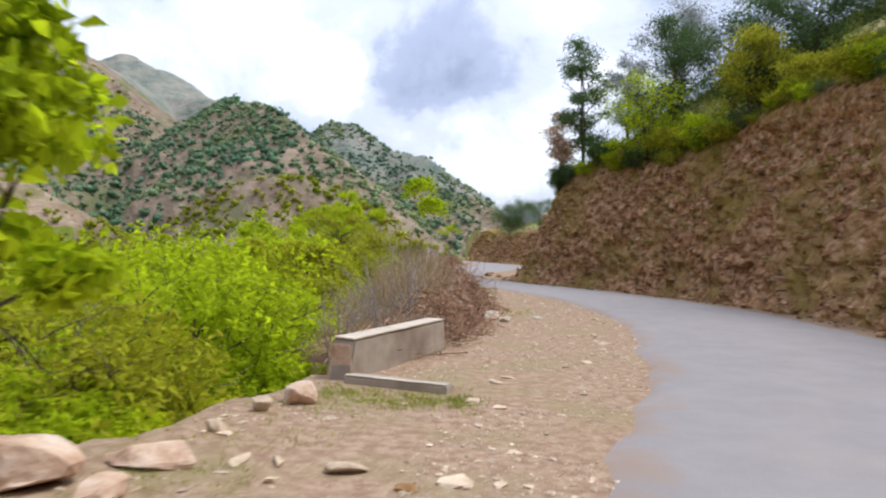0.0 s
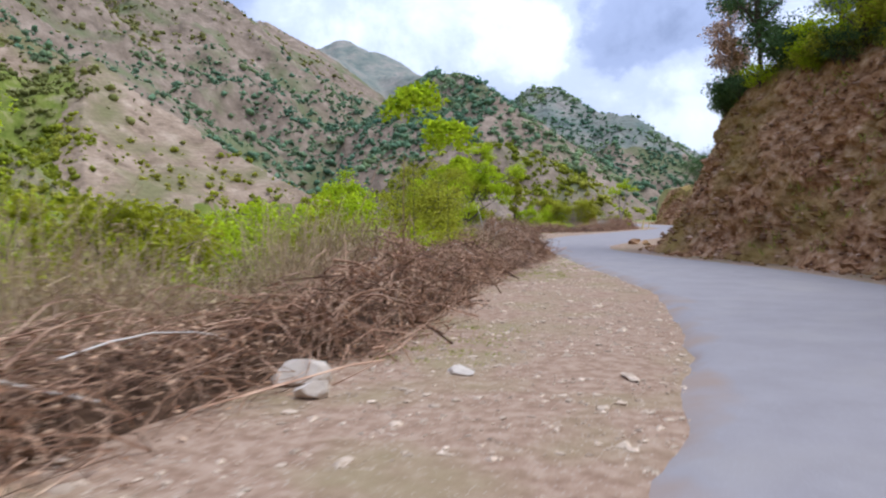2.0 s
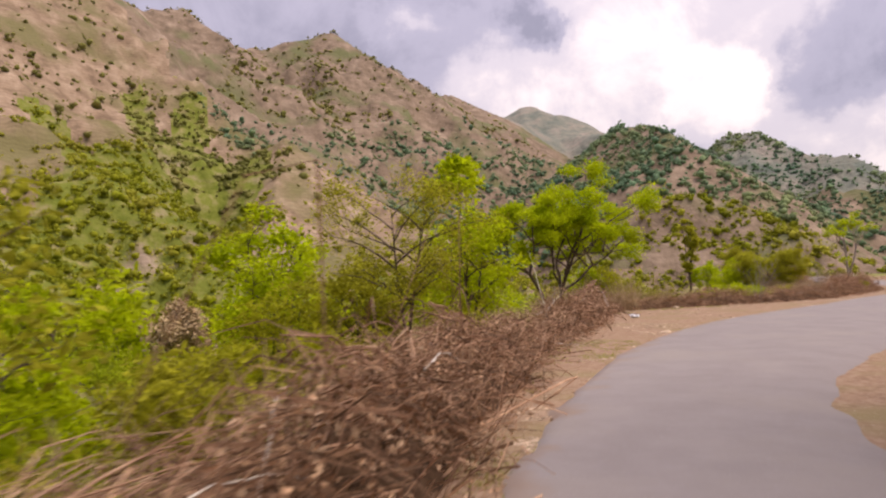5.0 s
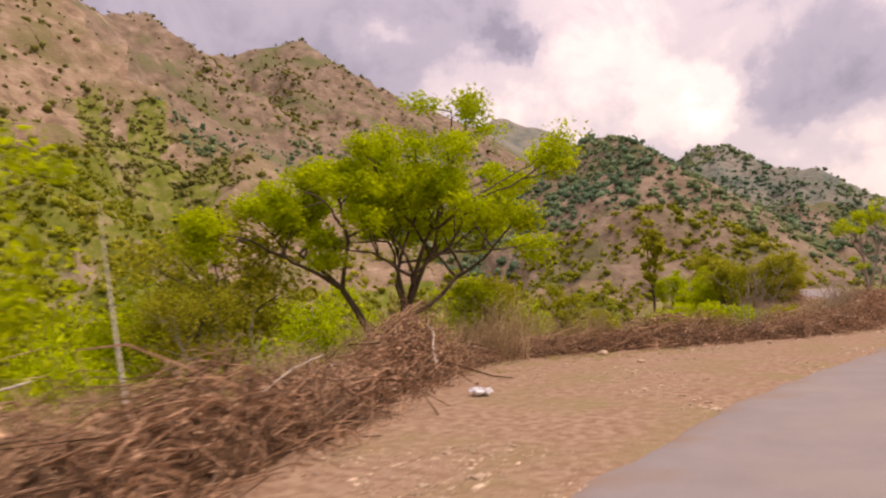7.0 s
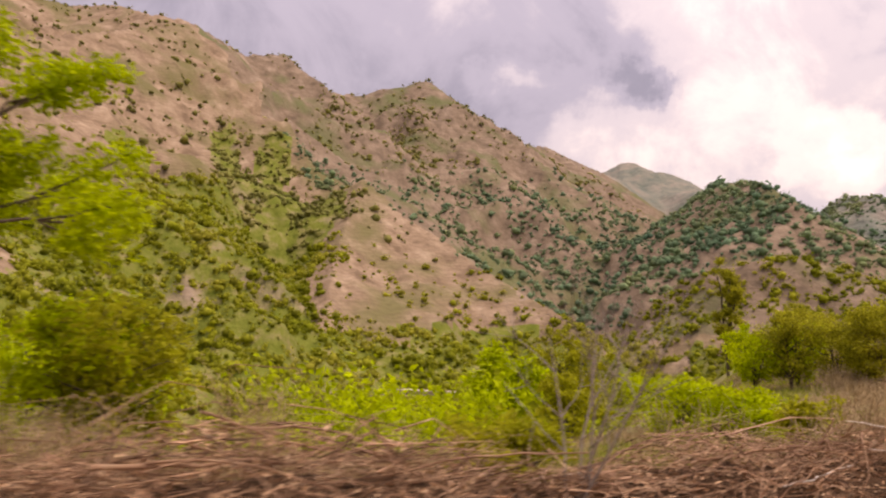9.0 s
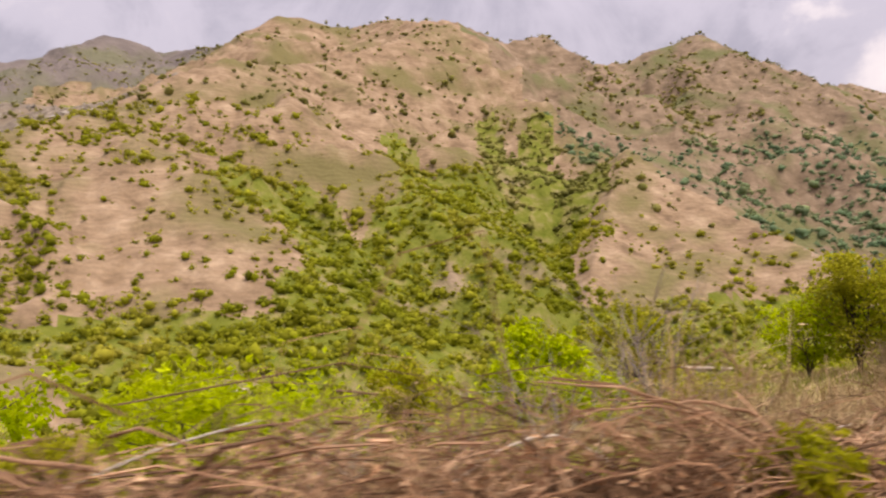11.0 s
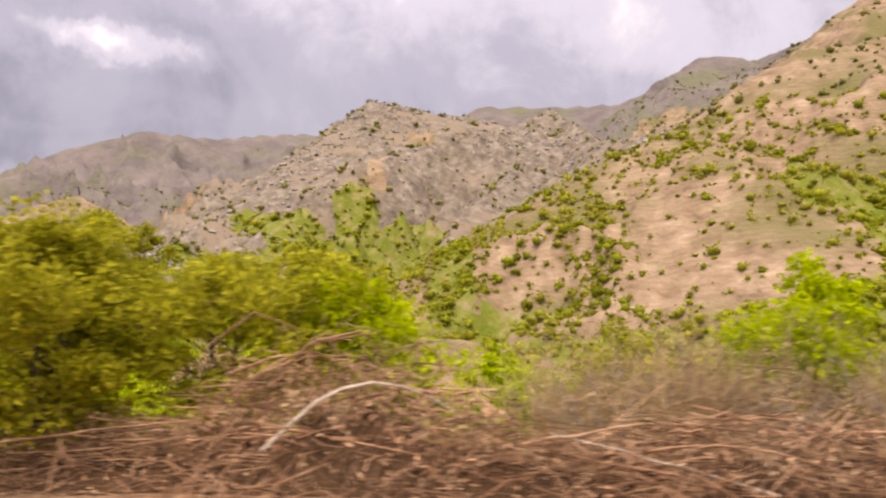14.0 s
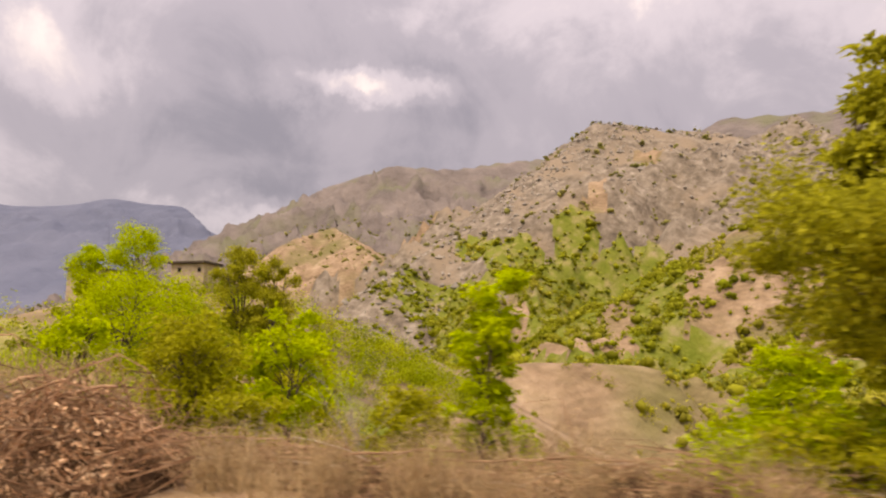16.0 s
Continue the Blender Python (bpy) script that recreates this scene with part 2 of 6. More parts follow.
M_CONCRETE = material("old_concrete", [(0.3, (0.34, 0.275, 0.205)), (0.7, (0.48, 0.405, 0.32))], scale=2.5, detail=12, bump=0.4, bump_scale=30, second=((0.24, 0.18, 0.13), 1.2, 0.5, 0.72))
M_CONCRETE_TOP = material("worn_concrete_top", [(0.3, (0.50, 0.41, 0.31)), (0.7, (0.64, 0.545, 0.43))], scale=4, bump=0.4, bump_scale=30)
M_DEAD = material("dead_wood", [(0.3, (0.18, 0.096, 0.055)), (0.56, (0.385, 0.24, 0.148)), (0.78, (0.63, 0.46, 0.30))], scale=3, bump=0.0, island=0.65)
M_DEAD_LEAF = material("dead_leaves", [(0.3, (0.36, 0.20, 0.105)), (0.7, (0.72, 0.52, 0.335))], scale=3, bump=0.0, island=0.5)
M_PALE_STICK = material("bare_stick", [(0.3, (0.60, 0.54, 0.45)), (0.7, (0.76, 0.70, 0.60))], scale=8, bump=0.3)
M_DRY_GRASS = material("dry_stalks", [(0.3, (0.35, 0.25, 0.13)), (0.7, (0.57, 0.43, 0.25))], scale=2, bump=0.0, island=0.35)
M_BARK = material("bark", [(0.3, (0.085, 0.06, 0.042)), (0.7, (0.17, 0.13, 0.10))], scale=6, bump=0.8, bump_scale=25)
M_PALE_BARK = material("pale_bark", [(0.3, (0.27, 0.22, 0.18)), (0.7, (0.42, 0.36, 0.31))], scale=6, bump=0.6, bump_scale=25)
M_LEAF = material("bright_leaves", [(0.3, (0.35, 0.46, 0.007)), (0.7, (0.64, 0.71, 0.012))], scale=1.2, bump=0.0, island=0.35, translucent=0.62, rough=0.55)
M_LEAF_YELLOW = material("yellow_green_leaves", [(0.3, (0.33, 0.36, 0.012)), (0.7, (0.50, 0.47, 0.028))], scale=1.2, bump=0.0, island=0.35, translucent=0.58, rough=0.55)
M_LEAF_OLIVE = material("olive_leaves", [(0.3, (0.31, 0.32, 0.02)), (0.7, (0.54, 0.51, 0.04))], scale=1.5, bump=0.0, island=0.4, translucent=0.5, rough=0.6)
M_LEAF_DARK = material("dark_leaves", [(0.3, (0.06, 0.11, 0.04)), (0.7, (0.15, 0.22, 0.07))], scale=1.5, bump=0.0, island=0.45, translucent=0.4, rough=0.6)
M_LEAF_SILVER = material("silvery_leaves", [(0.3, (0.30, 0.32, 0.31)), (0.7, (0.48, 0.49, 0.48))], scale=1.5, bump=0.0, island=0.4, translucent=0.4, rough=0.6)
M_SCRUB = material("hill_scrub", [(0.32, (0.23, 0.28, 0.018)), (0.5, (0.35, 0.365, 0.028)), (0.68, (0.45, 0.405, 0.06))], scale=0.02, bump=0.7, bump_scale=1.4, island=0.45, translucent=0.5)
# foliage green with the blue of distant haze put into its colour
M_WOODS_HAZE = material("far_woods_hazed", [(0.32, (0.125, 0.24, 0.15)), (0.5, (0.20, 0.30, 0.16)), (0.68, (0.33, 0.365, 0.15))], scale=0.012, bump=0.8, bump_scale=0.8, island=0.35, translucent=0.4)
M_DRY_SCRUB = material("dry_scrub", [(0.32, (0.19, 0.21, 0.055)), (0.5, (0.28, 0.275, 0.075)), (0.68, (0.37, 0.33, 0.11))], scale=0.015, bump=0.7, bump_scale=1.0, island=0.4, translucent=0.4)
M_GRASS = material("green_grass", [(0.3, (0.24, 0.30, 0.035)), (0.7, (0.44, 0.43, 0.09))], scale=1.0, bump=0.0, island=0.4, translucent=0.4)
M_HILL_GRASS = material("hill_grass", [(0.3, (0.17, 0.21, 0.035)), (0.7, (0.34, 0.325, 0.085))], scale=0.8, bump=0.0, island=0.45, translucent=0.35)
M_THICKET = material("thicket_leaves", [(0.35, (0.24, 0.31, 0.012)), (0.5, (0.38, 0.45, 0.018)), (0.65, (0.53, 0.55, 0.03))], scale=0.16, bump=0.0, island=0.4, translucent=0.58, rough=0.6)
M_MUD = material("mud_plaster", [(0.3, (0.40, 0.31, 0.22)), (0.7, (0.54, 0.44, 0.33))], scale=1.5, bump=0.4, bump_scale=8)
M_ROOF = material("dark_roof", [(0.3, (0.06, 0.045, 0.035)), (0.7, (0.13, 0.10, 0.08))], scale=3, bump=0.3)
M_DARK = material("dark_opening", [(0.3, (0.015, 0.012, 0.01)), (0.7, (0.03, 0.025, 0.02))], scale=3, bump=0.0)
M_PLASTIC = material("white_litter", [(0.3, (0.7, 0.7, 0.7)), (0.7, (0.8, 0.8, 0.8))], scale=6, bump=0.2, rough=0.5)
M_YELLOW = material("yellow_marker", [(0.3, (0.60, 0.47, 0.18)), (0.7, (0.74, 0.62, 0.30))], scale=6, bump=0.2)
# core of the brush heaps: shade among the twigs painted as dark brown
M_BRUSH_SHADE = material("shaded_brush_core", [(0.3, (0.04, 0.022, 0.012)), (0.7, (0.135, 0.08, 0.045))], scale=6, bump=1.0, bump_scale=25)
M_LUSH = material("lush_ground", [(0.3, (0.12, 0.155, 0.018)), (0.5, (0.185, 0.205, 0.035)), (0.66, (0.30, 0.26, 0.11))], scale=0.12, detail=13, bump=1.0, bump_scale=0.4, second=((0.34, 0.26, 0.18), 0.03, 0.6, 0.74))
M_CRAG = material("crag_rock", [(0.3, (0.10, 0.083, 0.064)), (0.46, (0.19, 0.157, 0.12)), (0.6, (0.285, 0.243, 0.192)), (0.74, (0.41, 0.365, 0.305))], scale=0.11, detail=15, bump=1.0, bump_scale=0.35, second=((0.27, 0.215, 0.155), 0.02, 0.5, 0.62))
# wooded far slope; its greyed, bluish cast is haze mixed into the colour
M_WOODED_HAZE = material("hazed_wooded_slope", [(0.35, (0.15, 0.175, 0.14)), (0.5, (0.225, 0.225, 0.175)), (0.66, (0.31, 0.27, 0.215))], scale=0.02, detail=14, bump=1.0, bump_scale=0.05)
M_BROWN_SOIL = material("brown_slope_soil", [(0.32, (0.14, 0.105, 0.07)), (0.46, (0.225, 0.165, 0.11)), (0.6, (0.30, 0.225, 0.155)), (0.72, (0.41, 0.315, 0.225))], scale=0.06, detail=15, bump=0.9, bump_scale=0.2, second=((0.155, 0.16, 0.07), 0.016, 0.5, 0.64))
M_OUTCROP = material("outcrop_rock", [(0.3, (0.22, 0.195, 0.165)), (0.7, (0.40, 0.365, 0.32))], scale=0.3, bump=0.8, bump_scale=1.0, island=0.3)


# ---- mesh helpers ----
def mesh_from(name, verts, faces, mat, smooth=False):
    """faces: an array of equal-sided faces, or a list of such arrays."""
    me = bpy.data.meshes.new(name)
    groups = faces if isinstance(faces, list) else [faces]
    groups = [np.asarray(g, dtype=np.int32) for g in groups if len(g)]
    verts = np.asarray(verts, dtype=np.float32)
    loops = np.concatenate([g.ravel() for g in groups])
    sizes = np.concatenate([np.full(len(g), g.shape[1], dtype=np.int32) for g in groups])
    me.vertices.add(len(verts))
    me.vertices.foreach_set("co", verts.ravel())
    me.loops.add(len(loops))
    me.loops.foreach_set("vertex_index", loops)
    me.polygons.add(len(sizes))
    me.polygons.foreach_set("loop_start", np.concatenate([[0], np.cumsum(sizes)[:-1]]).astype(np.int32))
    me.polygons.foreach_set("use_smooth", np.full(len(sizes), smooth, dtype=bool))
    me.update(calc_edges=True)
    me.materials.append(mat)
    return me


def part(name, me, parent=None, label=""):
    ob = new(name, me)
    ob.parent = parent
    return tagged(ob, label)


def bm_mesh(name, bm, mat, smooth=False):
    me = bpy.data.meshes.new(name)
    for f in bm.faces:
        f.smooth = smooth
    bm.to_mesh(me)
    bm.free()
    me.materials.append(mat)
    return me


def join_arrays(pieces):
    """Joins (verts, faces) pairs of equal-sided faces."""
    vs, fs, n = [], [], 0
    for v, f in pieces:
        vs.append(v)
        fs.append(np.asarray(f) + n)
        n += len(v)
    return np.concatenate(vs), np.concatenate(fs)


def grid_faces(rows, cols):
    a = np.arange(rows * cols).reshape(rows, cols)
    return np.stack([a[:-1, :-1], a[1:, :-1], a[1:, 1:], a[:-1, 1:]], -1).reshape(-1, 4)


def tubes(lines, radii, sides=4):
    """Tapered tubes along bent lines: lines (n, k, 3), radii (n, k)."""
    lines, radii = np.asarray(lines, float), np.asarray(radii, float)
    n, k, _ = lines.shape
    along = np.gradient(lines, axis=1)
    along /= np.linalg.norm(along, axis=-1, keepdims=True) + 1e-9
    ref = np.where(np.abs(along[..., 2:3]) > 0.8, np.array([1.0, 0, 0]), np.array([0, 0, 1.0]))
    u = np.cross(along, ref)
    u /= np.linalg.norm(u, axis=-1, keepdims=True) + 1e-9
    w = np.cross(along, u)
    ang = np.arange(sides) * 2 * np.pi / sides
    ring = np.cos(ang)[:, None] * u[:, :, None, :] + np.sin(ang)[:, None] * w[:, :, None, :]
    verts = (lines[:, :, None, :] + radii[:, :, None, None] * ring).reshape(-1, 3)
    base = (np.arange(n)[:, None, None] * k + np.arange(k - 1)[None, :, None]) * sides
    j = np.arange(sides)[None, None, :]
    j2 = (j + 1) % sides
    faces = np.stack([base + j, base + j2, base + sides + j2, base + sides + j], -1).reshape(-1, 4)
    return verts, faces


def leaf_quads(rng, centres, length, width, droop=0.3):
    """Small pointed leaves, each a bent pair of triangles sharing a midrib, at random turns."""
    n = len(centres)
    d = rng.normal(size=(n, 3))
    d[:, 2] = d[:, 2] * 0.6 - droop
    d /= np.linalg.norm(d, axis=1, keepdims=True)
    s = np.cross(d, rng.normal(size=(n, 3)))
    s /= np.linalg.norm(s, axis=1, keepdims=True) + 1e-9
    up = np.cross(s, d)
    size = rng.uniform(0.65, 1.35, (n, 1))
    a = centres
    b = centres + (d * 0.45 * length + s * 0.5 * width + up * 0.12 * length) * size
    c = centres + d * length * size
    e = centres + (d * 0.45 * length - s * 0.5 * width + up * 0.12 * length) * size
    verts = np.stack([a, b, c, e], 1).reshape(-1, 3)
    return verts, np.arange(4 * n).reshape(-1, 4)


ICO_V = np.array([(0, 0, 1), *[(0.894 * math.cos(i * 1.2566), 0.894 * math.sin(i * 1.2566), 0.447) for i in range(5)],
                  *[(0.894 * math.cos((i + 0.5) * 1.2566), 0.894 * math.sin((i + 0.5) * 1.2566), -0.447) for i in range(5)], (0, 0, -1)])
ICO_F = np.array([(0, 1 + i, 1 + (i + 1) % 5) for i in range(5)] + [(1 + i, 6 + i, 1 + (i + 1) % 5) for i in range(5)]
                 + [(6 + i, 6 + (i + 1) % 5, 1 + (i + 1) % 5) for i in range(5)] + [(11, 6 + (i + 1) % 5, 6 + i) for i in range(5)])


OCT_V = np.array([(1, 0, 0), (-0.5, 0.87, 0), (-0.5, -0.87, 0), (0, 0, 1), (0, 0, -1)], float)
OCT_F = np.array([(0, 1, 3), (1, 2, 3), (2, 0, 3), (1, 0, 4), (2, 1, 4), (0, 2, 4)])


def finer(v, f):
    """Each triangle in four, on the unit ball."""
    edges, verts, faces = {}, [tuple(p) for p in v], []

    def middle(a, b):
        key = (min(a, b), max(a, b))
        if key not in edges:
            m = (np.array(verts[a]) + verts[b]) / 2
            verts.append(tuple(m / np.linalg.norm(m)))
            edges[key] = len(verts) - 1
        return edges[key]

    for a, b, c in f:
        ab, bc, ca = middle(a, b), middle(b, c), middle(c, a)
        faces += [(a, ab, ca), (b, bc, ab), (c, ca, bc), (ab, bc, ca)]
    return np.array(verts), np.array(faces)


ICO2_V, ICO2_F = finer(ICO_V, ICO_F)
ICO3_V, ICO3_F = finer(ICO2_V, ICO2_F)


def lumps(rng, places, sizes, flat=0.8, rough=0.3, fine=False, tiny=False):
    """Many uneven lumps in one mesh: scrub, stones."""
    bv, bf = (ICO2_V, ICO2_F) if fine else (OCT_V, OCT_F) if tiny else (ICO_V, ICO_F)
    n = len(places)
    turn = rng.uniform(0, 2 * np.pi, n)
    c, s = np.cos(turn)[:, None], np.sin(turn)[:, None]
    v = bv[None] * (1 + rough * rng.normal(size=(n, len(bv), 1)))
    x, y, z = v[..., 0] * c - v[..., 1] * s, v[..., 0] * s + v[..., 1] * c, v[..., 2] * flat
    stretch = rng.uniform(0.8, 1.25, (n, 1))
    v = np.stack([x * stretch, y / stretch, z], -1) * np.asarray(sizes)[:, None, None] + np.asarray(places)[:, None, :]
    return v.reshape(-1, 3), (bf[None] + (np.arange(n) * len(bv))[:, None, None]).reshape(-1, 3)


def value_noise(x, y, seed=0):
    """Smooth noise of about -1 to 1 on the plane, for arrays."""
    xi, yi = np.floor(x).astype(np.int64), np.floor(y).astype(np.int64)
    fx, fy = x - xi, y - yi
    fx, fy = fx * fx * (3 - 2 * fx), fy * fy * (3 - 2 * fy)

    def corner(i, j):
        h = (i * 374761393 + j * 668265263 + seed * 974634777) & 0xFFFFFFFF
        h = ((h ^ (h >> 13)) * 1274126177) & 0xFFFFFFFF
        return ((h ^ (h >> 16)) & 0xFFFF) / 32767.5 - 1

    a = corner(xi, yi) * (1 - fx) + corner(xi + 1, yi) * fx
    b = corner(xi, yi + 1) * (1 - fx) + corner(xi + 1, yi + 1) * fx
    return a * (1 - fy) + b * fy


def fractal(x, y, octaves=4, seed=0, ridged=False):
    total, amp, norm = 0.0, 1.0, 0.0
    for o in range(octaves):
        n = value_noise(x * 2**o + 13.7 * o, y * 2**o - 7.1 * o, seed + o)
        total = total + amp * ((1 - 2 * np.abs(n)) if ridged else n)
        norm += amp
        amp *= 0.5
    return total / norm


def to_line(x, y, line):
    """Distance to a bent line, signed (left of its way positive), the way along it, and the height along it if it has one."""
    pts = np.asarray(line, float)
    best = np.full(np.shape(x), 1e18)
    side, along, height = np.zeros(np.shape(x)), np.zeros(np.shape(x)), np.zeros(np.shape(x))
    run = 0.0
    for p, q in zip(pts[:-1], pts[1:]):
        dx, dy = q[0] - p[0], q[1] - p[1]
        length = math.hypot(dx, dy)
        t = np.clip(((x - p[0]) * dx + (y - p[1]) * dy) / length**2, 0, 1)
        d2 = (x - p[0] - t * dx) ** 2 + (y - p[1] - t * dy) ** 2
        near = d2 < best
        best = np.where(near, d2, best)
        side = np.where(near, np.sign(dx * (y - p[1]) - dy * (x - p[0])), side)
        along = np.where(near, run + t * length, along)
        if pts.shape[1] > 2:
            height = np.where(near, p[2] + t * (q[2] - p[2]), height)
        run += length
    return np.sqrt(best), side, along, height


def smooth_line(points, step):
    """A rounded line through the points (Catmull-Rom), with points about every step."""
    p = np.asarray(points, float)
    p = np.vstack([2 * p[0] - p[1], p, 2 * p[-1] - p[-2]])
    out = []
    for a, b, c, d in zip(p[:-3], p[1:-2], p[2:-1], p[3:]):
        n = min(16, max(2, int(np.linalg.norm(c - b) / step)))
        t = np.linspace(0, 1, n, endpoint=False)[:, None]
        out.append(0.5 * (2 * b + (c - a) * t + (2 * a - 5 * b + 4 * c - d) * t**2 + (3 * b - a - 3 * c + d) * t**3))
    return np.vstack([*out, p[-2:-1]])


def ease(x):
    x = np.clip(x, 0, 1)
    return x * x * (3 - 2 * x)


# ---- the plan: road edges, the brush line, the foot of the cut, the mountain ridges ----
ROAD_LEFT = smooth_line([(-4, -16), (-1.2, -3), (0.7, 5.2), (2.0, 10), (2.7, 14.5), (3.1, 19), (2.5, 25), (1.5, 29), (-1.9, 37.8), (-4.5, 45), (-6.0, 51), (-6.6, 57),
                         (-6.4, 62), (-5.4, 69), (-4.6, 76), (-3.6, 82), (-3.0, 88), (-3.4, 93), (-5.6, 99), (-8.6, 106), (-12.5, 116), (-16.5, 126), (-20, 138), (-20, 155)], 0.7)
ROAD_RIGHT = smooth_line([(5, -18), (7.2, -3), (8.4, 10), (9.0, 19), (8.4, 26), (5.6, 33.5), (1.4, 39.5), (-1.0, 44), (-1.6, 48), (-1.2, 54),
                          (-0.2, 62), (0.8, 69), (1.6, 76), (2.4, 82), (2.8, 88), (2.4, 94), (0.4, 101), (-2.8, 108), (-7, 118), (-11, 128), (-14, 139), (-13, 155)], 0.7)
BRUSH = smooth_line([(-6.5, -14), (-4.3, -2), (-3.6, 3.2), (-2.6, 7.4), (-1.7, 10.5), (-0.9, 12.6), (-0.5, 16), (-0.3, 20), (-0.8, 24), (-1.6, 28), (-1.9, 33), (-2.7, 38.7), (-6.5, 48), (-9.2, 56),
                     (-11.6, 63), (-11.9, 65.6), (-10.4, 68.4), (-8.4, 71.2), (-6.0, 75.9), (-5.3, 82), (-5.0, 87), (-5.7, 92.2), (-8.8, 95.4), (-11.0, 98.4), (-11.9, 101.4), (-12.9, 106), (-15.6, 112),
                     (-18.4, 119), (-21.5, 127), (-26, 140), (-25, 158), (-8, 190), (60, 250), (320, 400), (1200, 800), (4000, 2200)], 0.8)
CUT = smooth_line([(6.5, -20), (8.8, -3), (9.9, 10), (10.3, 19), (10.0, 26), (7.3, 34), (3.8, 39.3), (1.6, 43), (1.0, 46.5), (1.8, 52), (3.6, 60), (5.5, 69), (6.5, 80), (6.5, 88), (5.5, 96),
                   (2.5, 104), (-2, 114), (-7, 126), (-10, 138), (-9, 152), (6, 178), (70, 232), (330, 380), (1210, 770), (4000, 2150)], 0.7)

BRUSH_RUN = np.concatenate([[0], np.cumsum(np.linalg.norm(np.diff(BRUSH, axis=0), axis=1))])
RIDGES = []


def ridge(crest, fall, relief=1.0):
    """A mountain crest through the points, and the fall of its flanks per metre; relief scales the gullies in them."""
    RIDGES.append((crest, fall, relief))


# far
ridge([(-300, 1190, 210), (-240, 1130, 196), (-180, 1080, 152), (-120, 1060, 140), (-80, 1040, 112), (-30, 980, 66), (40, 900, 30)], 0.70)
# veiled knob
ridge([(-1638, 2536, 638), (-1457, 2645, 723), (-1354, 2700, 681), (-1188, 2669, 565), (-916, 2563, 395)], 0.60)
# middle
ridge([(-571, 1410, 289), (-300, 768, 158), (-240, 680, 135), (-193, 611, 114), (-170, 580, 95), (-150, 610, 84), (-118, 600, 54), (-90, 560, 22)], 0.72)
# middle low
ridge([(-240, 680, 135), (-215, 610, 95), (-190, 560, 40), (-160, 470, 0)], 0.65)
# long
ridge([(-883, 246, 373), (-872, 438, 354), (-874, 504, 369), (-872, 549, 358), (-861, 623, 376), (-851, 673, 348), (-842, 733, 356), (-786, 834, 394), (-777, 904, 327), (-768, 977, 314), (-762, 1108, 342), (-764, 1256, 332), (-766, 1540, 321), (-571, 1410, 289)], 0.80)
# long spur
ridge([(-861, 623, 376), (-732, 491, 237), (-621, 382, 137)], 0.72)
# crown
ridge([(-1085, 272, 419), (-966, 345, 395), (-851, 381, 374), (-793, 393, 351), (-793, 443, 359), (-809, 522, 346), (-809, 583, 366)], 0.85)
# back
ridge([(-1666, -605, 476), (-1646, -352, 467), (-1584, -159, 480), (-1497, -45, 468), (-1452, 57, 492), (-1401, 139, 488), (-1085, 272, 415)], 0.70)
# hill
ridge([(-775, 434, 347), (-624, 231, 224), (-555, 168, 191), (-538, 143, 189), (-521, 110, 168), (-502, 85, 145), (-481, 60, 128)], 0.72)
# hill spur north
ridge([(-555, 168, 191), (-511, 187, 156), (-463, 215, 118), (-426, 233, 86), (-392, 238, 55)], 0.70)
# hill spur
ridge([(-521, 110, 168), (-441, 109, 102), (-370, 124, 50), (-307, 135, 14), (-266, 136, -6)], 0.55)
# hill spur south
ridge([(-526, 54, 138), (-449, 30, 105), (-412, 0, 84), (-385, -31, 60), (-363, -39, 42)], 0.60)
# spur
ridge([(-644, 708, 159), (-500, 500, 138), (-441, 425, 118), (-387, 427, 76), (-315, 428, 43), (-247, 419, 13), (-184, 387, -14)], 0.70)
# spur side
ridge([(-441, 425, 118), (-349, 332, 46), (-273, 267, 0), (-215, 227, -24)], 0.58)
# red cliff
ridge([(-736, 1027, 327), (-605, 811, 202), (-511, 642, 124), (-423, 572, 54)], 0.75)
# crag
ridge([(-565, 49, 149), (-695, -27, 182), (-800, -103, 254), (-767, -141, 230), (-741, -183, 240), (-725, -209, 242), (-686, -273, 257), (-642, -269, 221), (-570, -270, 169), (-497, -268, 119), (-416, -271, 80), (-370, -260, 57)], 0.75, 1.7)
# crag spur
ridge([(-800, -103, 254), (-614, -96, 139), (-464, -94, 63)], 0.68, 1.7)
# crag back
ridge([(-1376, -504, 427), (-1412, -417, 476), (-1414, -244, 451), (-1390, -117, 434), (-1380, -40, 455), (-1357, 34, 492), (-1359, 81, 487)], 0.70)
# low spur
ridge([(-537, -615, 142), (-604, -627, 167), (-495, -389, 77)], 0.60)
GREY_RIDGE = [(-640, -1420, 130), (-803, -1275, 251), (-882, -1227, 300), (-973, -1163, 326), (-1008, -1136, 379), (-1098, -1058, 425), (-1240, -985, 432), (-1347, -935, 462), (-1461, -863, 484), (-1498, -707, 447)]
ridge(GREY_RIDGE, 0.62, 2.0)
BLUE_RIDGE = [(-400, -3750, 560), (-694, -3620, 649), (-1008, -3341, 620), (-1164, -3186, 627), (-1317, -3128, 671), (-1459, -3068, 663), (-1604, -2998, 658), (-1703, -2945, 558), (-1878, -2602, 420)]
TERRACE = [(-141, 12, -2.5), (-155, 21, -1), (-168, 30, -1), (-184, 38, -2), (-200, 30, -3)]
KNOLL = (-78.0, 2.0, 13.2)           # the rise that carries the houses


def cut_height(s):
    return (5.4 + 0.5 * np.sin(s * 0.21 + 1) + 0.35 * np.sin(s * 0.53)) * (1 - 0.15 * ease((s - 80) / 40)) + 3.0 * np.clip((61.5 - s) / 14, 0, 1)


